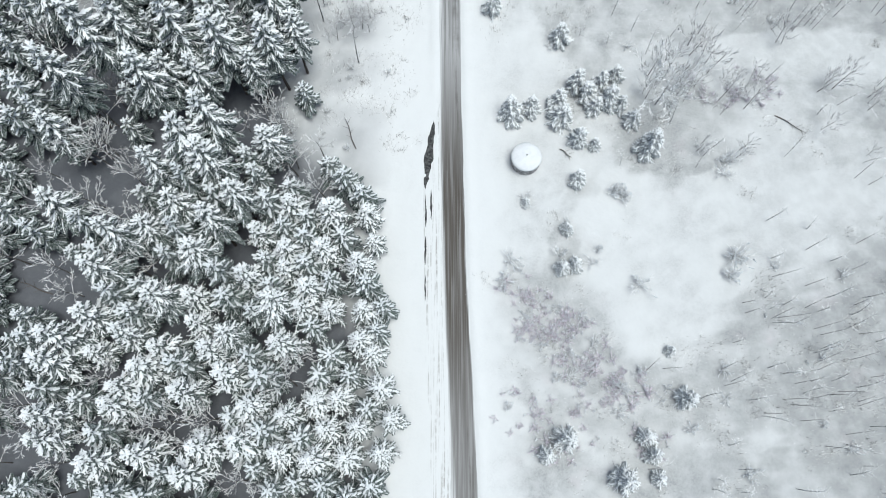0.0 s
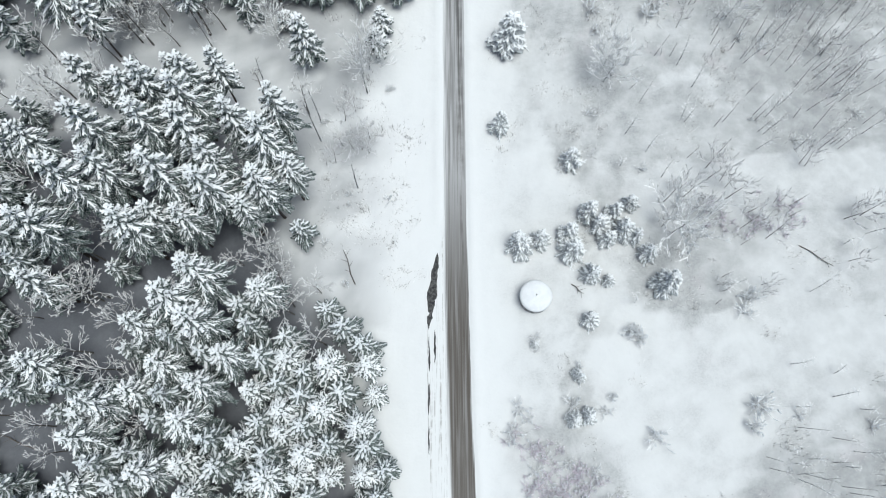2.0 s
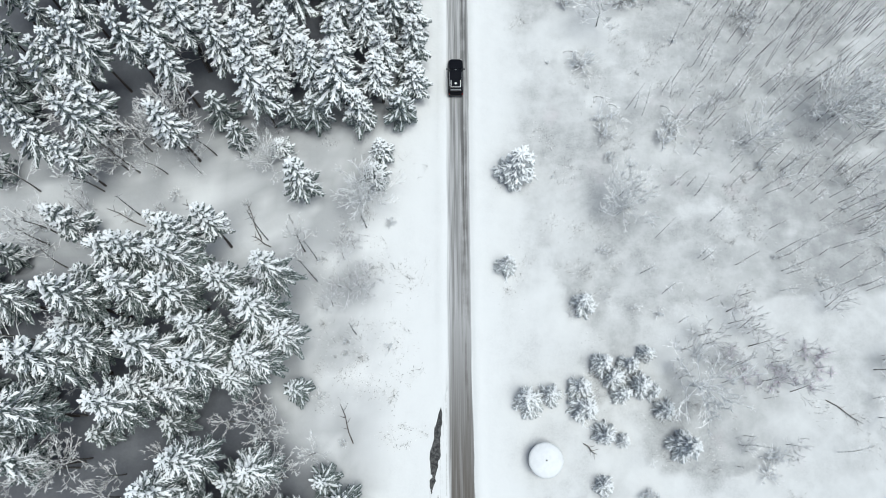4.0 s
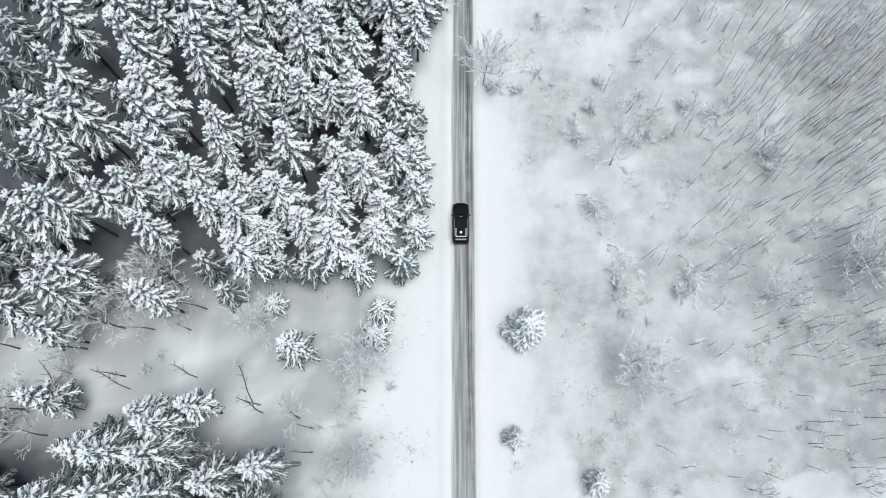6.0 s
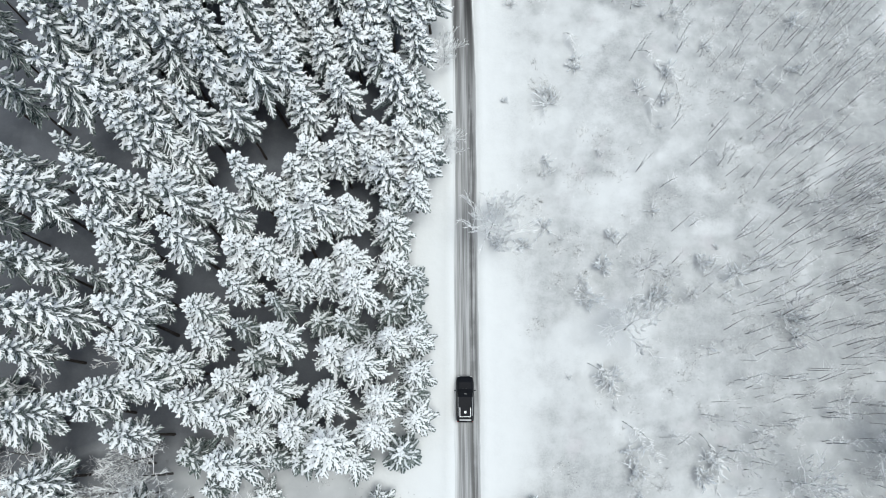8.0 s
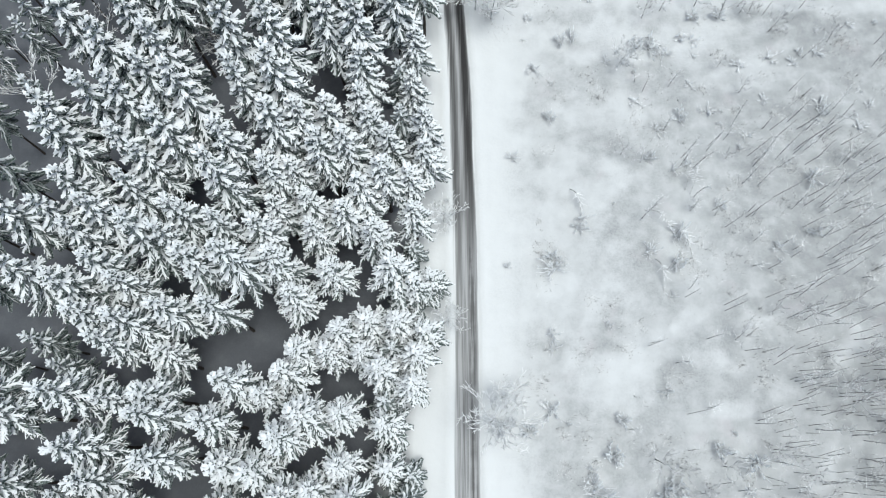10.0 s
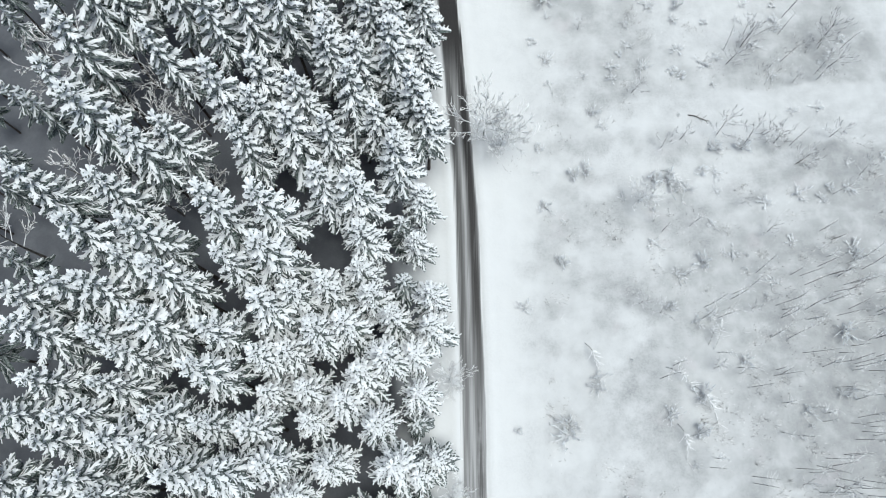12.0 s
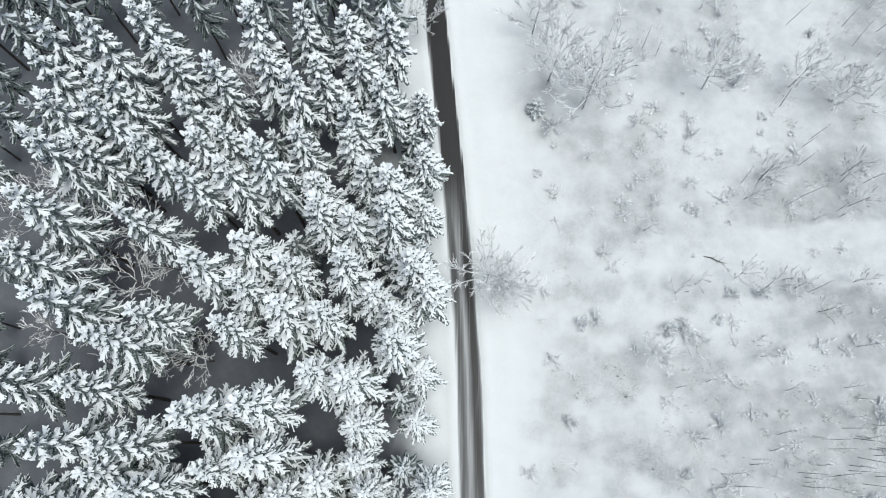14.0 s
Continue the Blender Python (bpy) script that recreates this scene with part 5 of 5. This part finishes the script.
def suv(x, y, turn):
    car = tagged(new("car"), "black off-road car with white marks on the roof, on the road", "car")
    car.matrix_world = pose(x, y, 0.06, 0, 0, turn) @ Matrix.Diagonal((1.08, 1.12, 1.05, 1))
    body = bm_part("body", hull([(-2.46, 0.86, 0.84, 0.48, 1.02), (-2.30, 0.97, 0.93, 0.34, 1.14), (-1.2, 0.99, 0.94, 0.30, 1.16), (0.9, 0.99, 0.94, 0.30, 1.15),
                                 (1.15, 0.99, 0.90, 0.32, 1.13), (1.85, 0.98, 0.86, 0.36, 1.07), (2.2, 0.92, 0.76, 0.40, 1.0), (2.36, 0.80, 0.62, 0.44, 0.93), (2.44, 0.62, 0.48, 0.48, 0.86)], 0.05), M_PAINT, car, "gloss black bodywork")
    bm_part("hood", hull([(1.02, 0.76, 0.66, 1.10, 1.175), (1.75, 0.74, 0.64, 1.06, 1.135), (2.12, 0.66, 0.54, 1.0, 1.05)], 0.02), M_PAINT, body, "raised black hood")
    bm_part("cabin", hull([(-2.34, 0.90, 0.78, 1.10, 1.60), (-2.16, 0.90, 0.76, 1.10, 1.86), (0.28, 0.90, 0.76, 1.10, 1.88), (0.98, 0.90, 0.80, 1.10, 1.20)], 0.04), M_GLASS, car, "dark tinted cabin glass")
    bm_part("roof", hull([(-2.28, 0.77, 0.70, 1.84, 1.90), (-1.9, 0.80, 0.72, 1.85, 1.93), (0.1, 0.80, 0.72, 1.86, 1.94), (0.36, 0.77, 0.68, 1.82, 1.88)], 0.03), M_PAINT, car, "black roof")
    for s in (-1, 1):
        bm_part("roof_rail", box_bm(s * 0.80 - 0.025, s * 0.80 + 0.025, -1.9, 0.1, 1.90, 1.96, 0.015), M_TRIM, car, "grey roof rail")
        bm_part("sill", box_bm(s * 0.99 - 0.05, s * 0.99 + 0.05, -1.1, 0.95, 0.34, 0.42, 0.02), M_TRIM, car, "grey side step")
        mirror = bm_part("mirror", box_bm(s * 1.10 - 0.11, s * 1.10 + 0.11, 0.78, 0.90, 1.12, 1.30, 0.03), M_PAINT, car, "black door mirror")
        bm_part("headlight", box_bm(s * 0.70 - 0.13, s * 0.70 + 0.13, 2.33, 2.41, 0.76, 0.90, 0.03), M_LAMP, car, "clear headlight")
        bm_part("tail_light", box_bm(s * 0.84 - 0.07, s * 0.84 + 0.07, -2.485, -2.43, 0.82, 1.04, 0.02), M_REDLAMP, car, "red tail light")
        bm_part("roof_mark", box_bm(s * 0.60 - 0.035, s * 0.60 + 0.035, -1.95, -1.02, 1.936, 1.95, 0.004, 1), M_WHITE, car, "white line on the roof")
        for wy in (-1.52, 1.48):
            bm = wheel_bm(0.40, 0.26, 0.24)
            bmesh.ops.translate(bm, vec=(s * 0.88, wy, 0.40), verts=bm.verts[:])
            tyre = bm_part("wheel", bm, M_RUBBER, car, "black winter tyre", True)
            bm = wheel_bm(0.245, 0.2, 0.05)
            bmesh.ops.translate(bm, vec=(s * 0.88, wy, 0.40), verts=bm.verts[:])
            bm_part("rim", bm, M_ALLOY, tyre, "alloy rim")
    bm_part("roof_mark", box_bm(-0.635, 0.635, -2.02, -1.95, 1.936, 1.95, 0.004, 1), M_WHITE, car, "white line across the rear of the roof")
    bm = bmesh.new()
    bmesh.ops.create_cone(bm, cap_ends=True, segments=20, radius1=0.15, radius2=0.13, depth=0.03)
    bmesh.ops.translate(bm, vec=(0, -1.5, 1.95), verts=bm.verts[:])
    bm_part("roof_dot", bm, M_WHITE, car, "round white mark on the roof")
    bm_part("spoiler", box_bm(-0.66, 0.66, -2.42, -2.22, 1.84, 1.88, 0.015), M_TRIM, car, "grey rear spoiler")
    bm_part("windscreen_mark", box_bm(-0.14, 0.14, 0.40, 0.47, 1.80, 1.835, 0.01), M_TRIM, car, "small grey bar above the windscreen")
    bm_part("bumper", box_bm(-0.88, 0.88, -2.54, -2.40, 0.46, 0.66, 0.04), M_RUBBER, car, "dark rear bumper")
    bm_part("bumper", box_bm(-0.62, 0.62, 2.34, 2.48, 0.44, 0.62, 0.04), M_RUBBER, car, "dark front bumper")
    bm_part("grille", box_bm(-0.5, 0.5, 2.38, 2.44, 0.68, 0.88, 0.02), M_TRIM, car, "grey grille")
    return car


suv(0.96, 89.32, 0)


# ---- fallen wood, posts and bare patches ----
def fallen_trunk(x, y, length, turn, r=0.075):
    s = Soup()
    s.tube([(0, 0, 0.1), (length * 0.3, 0.12, 0.2), (length * 0.7, -0.1, 0.26), (length, 0.05, 0.2)], [r, r * 0.9, r * 0.7, r * 0.3], 6)
    for k in range(4):
        t = 0.35 + 0.15 * k
        s.tube([(length * t, 0, 0.22), (length * t + 0.5, (-1) ** k * 0.7, 0.5)], [0.04, 0.012], 3)
    ob = tagged(new("fallen_trunk", mesh_from("fallen_trunk", s.v, s.f, M_POST)), "dark fallen trunk lying on the snow", "fallen trunk", "fallen trunks")
    ob.matrix_world = pose(x, y, ground_z(x, y), 0, 0, turn)


FALLEN = [
    (-50.1, 19.5, 5.0, 160),
    (-47.8, 65.9, 7.0, 130),
    (-24.7, 65.8, 6.0, 115),
    (-40.2, 67.6, 6.0, 155),
    (-32.0, 69.1, 4.0, 155),
    (-23.4, 64.8, 3.0, 150),
    (-11.7, 39.9, 5.0, 110),
    (31.7, 172.4, 3.0, -20),
    (46.6, 45.1, 5.0, -35),
    (16.3, 39.9, 2.0, -40),
]

for x, y, length, turn in FALLEN:
    fallen_trunk(x, y, length, turn)


def bare_patch(x, y0, y1, width, bend):
    """Wet ground scraped free beside the road."""
    verts, faces = [], []
    steps = max(8, int((y1 - y0) / 0.4))
    for k in range(steps + 1):
        t = k / steps
        y = y0 + (y1 - y0) * t
        w = width * max(0.02, math.sin(math.pi * min(1, t * 1.02)) ** 0.5) * (0.85 + 0.3 * fbm(x * 5, y, 0.9, 2.0))
        cx = x + bend * t + 0.08 * fbm(3, y, 0.6, 8.0)
        for s in (-0.5, 0, 0.5):
            px = cx + s * w
            verts.append((px, y, ground_z(px, y) + (0.035 if s == 0 else 0.012)))
    for k in range(steps):
        for i in (0, 1):
            a = k * 3 + i
            faces.append((a, a + 1, a + 4, a + 3))
    tagged(new("pavement", mesh_from("bare_patch", verts, faces, M_PATCH)), "dark wet strip scraped clear beside the road", "bare ground", kind="structure")


def lay_by():
    """A widened, driven-over strip of slush on the west side."""
    verts, faces = [], []
    ys = np.arange(-30, 47.1, 0.8)
    for y in ys:
        taper = min(1.0, max(0.02, (47 - y) / 12))
        inner = float(road_x(y)) - HALF
        for k in range(6):
            x = inner - 2.5 * taper * k / 5 + 0.1 * fbm(k * 9, y, 0.5, 6.0)
            verts.append((x, y, ground_z(x, y) + (0.02 if 0 < k < 5 else 0.006)))
    for j in range(len(ys) - 1):
        for k in range(5):
            a = j * 6 + k
            faces.append((a, a + 6, a + 7, a + 1))
    tagged(new("pavement", mesh_from("lay_by", verts, faces, M_LAYBY, True)), "lay-by of packed snow with faint tyre tracks", "lay-by", kind="structure")


def make_layby():
    m, n, l, b = nodes_of("packed_snow", 0.75)
    p = world_pos(n)
    k = n.new("ShaderNodeMapping")
    k.inputs["Scale"].default_value = (3.2, 0.06, 1.0)
    l.new(p, k.inputs[0])
    f = noise_tex(n, l, k.outputs[0], 1.2, 5, 0.65)
    g = noise_tex(n, l, p, 1.1, 5, 0.7)
    rub = math_node(n, l, "MULTIPLY", ramp(n, l, f, 0.50, 0.64), ramp(n, l, g, 0.36, 0.58))
    l.new(blend(n, l, math_node(n, l, "MULTIPLY", rub, 0.8), SNOW, (0.30, 0.29, 0.28)), b.inputs["Base Color"])
    bump(n, l, b, f, 0.4, 0.05)
    return m


M_LAYBY = make_layby()
lay_by()
M_PATCH = make_bark("wet_gravel", (0.02, 0.021, 0.023), (0.10, 0.10, 0.10), 3.0)
bare_patch(-2.15, 34.0, 44.2, 1.5, 1.15)
bare_patch(-2.05, 28.6, 33.2, 0.34, -0.05)
bare_patch(-1.38, 29.6, 34.0, 0.42, 0.06)
bare_patch(-2.1, 23.4, 27.4, 0.36, 0.05)
bare_patch(-2.05, 18.6, 22.2, 0.26, -0.04)

for proto in DARK + HEAVY + LADEN + SLIM + YOUNG + MASS_TALL + MASS_YOUNG + SMALL + RIMED + GREY + FROST + BUSHES + MAUVE + SAPLINGS + BENT + DEAD:
    retire(proto)
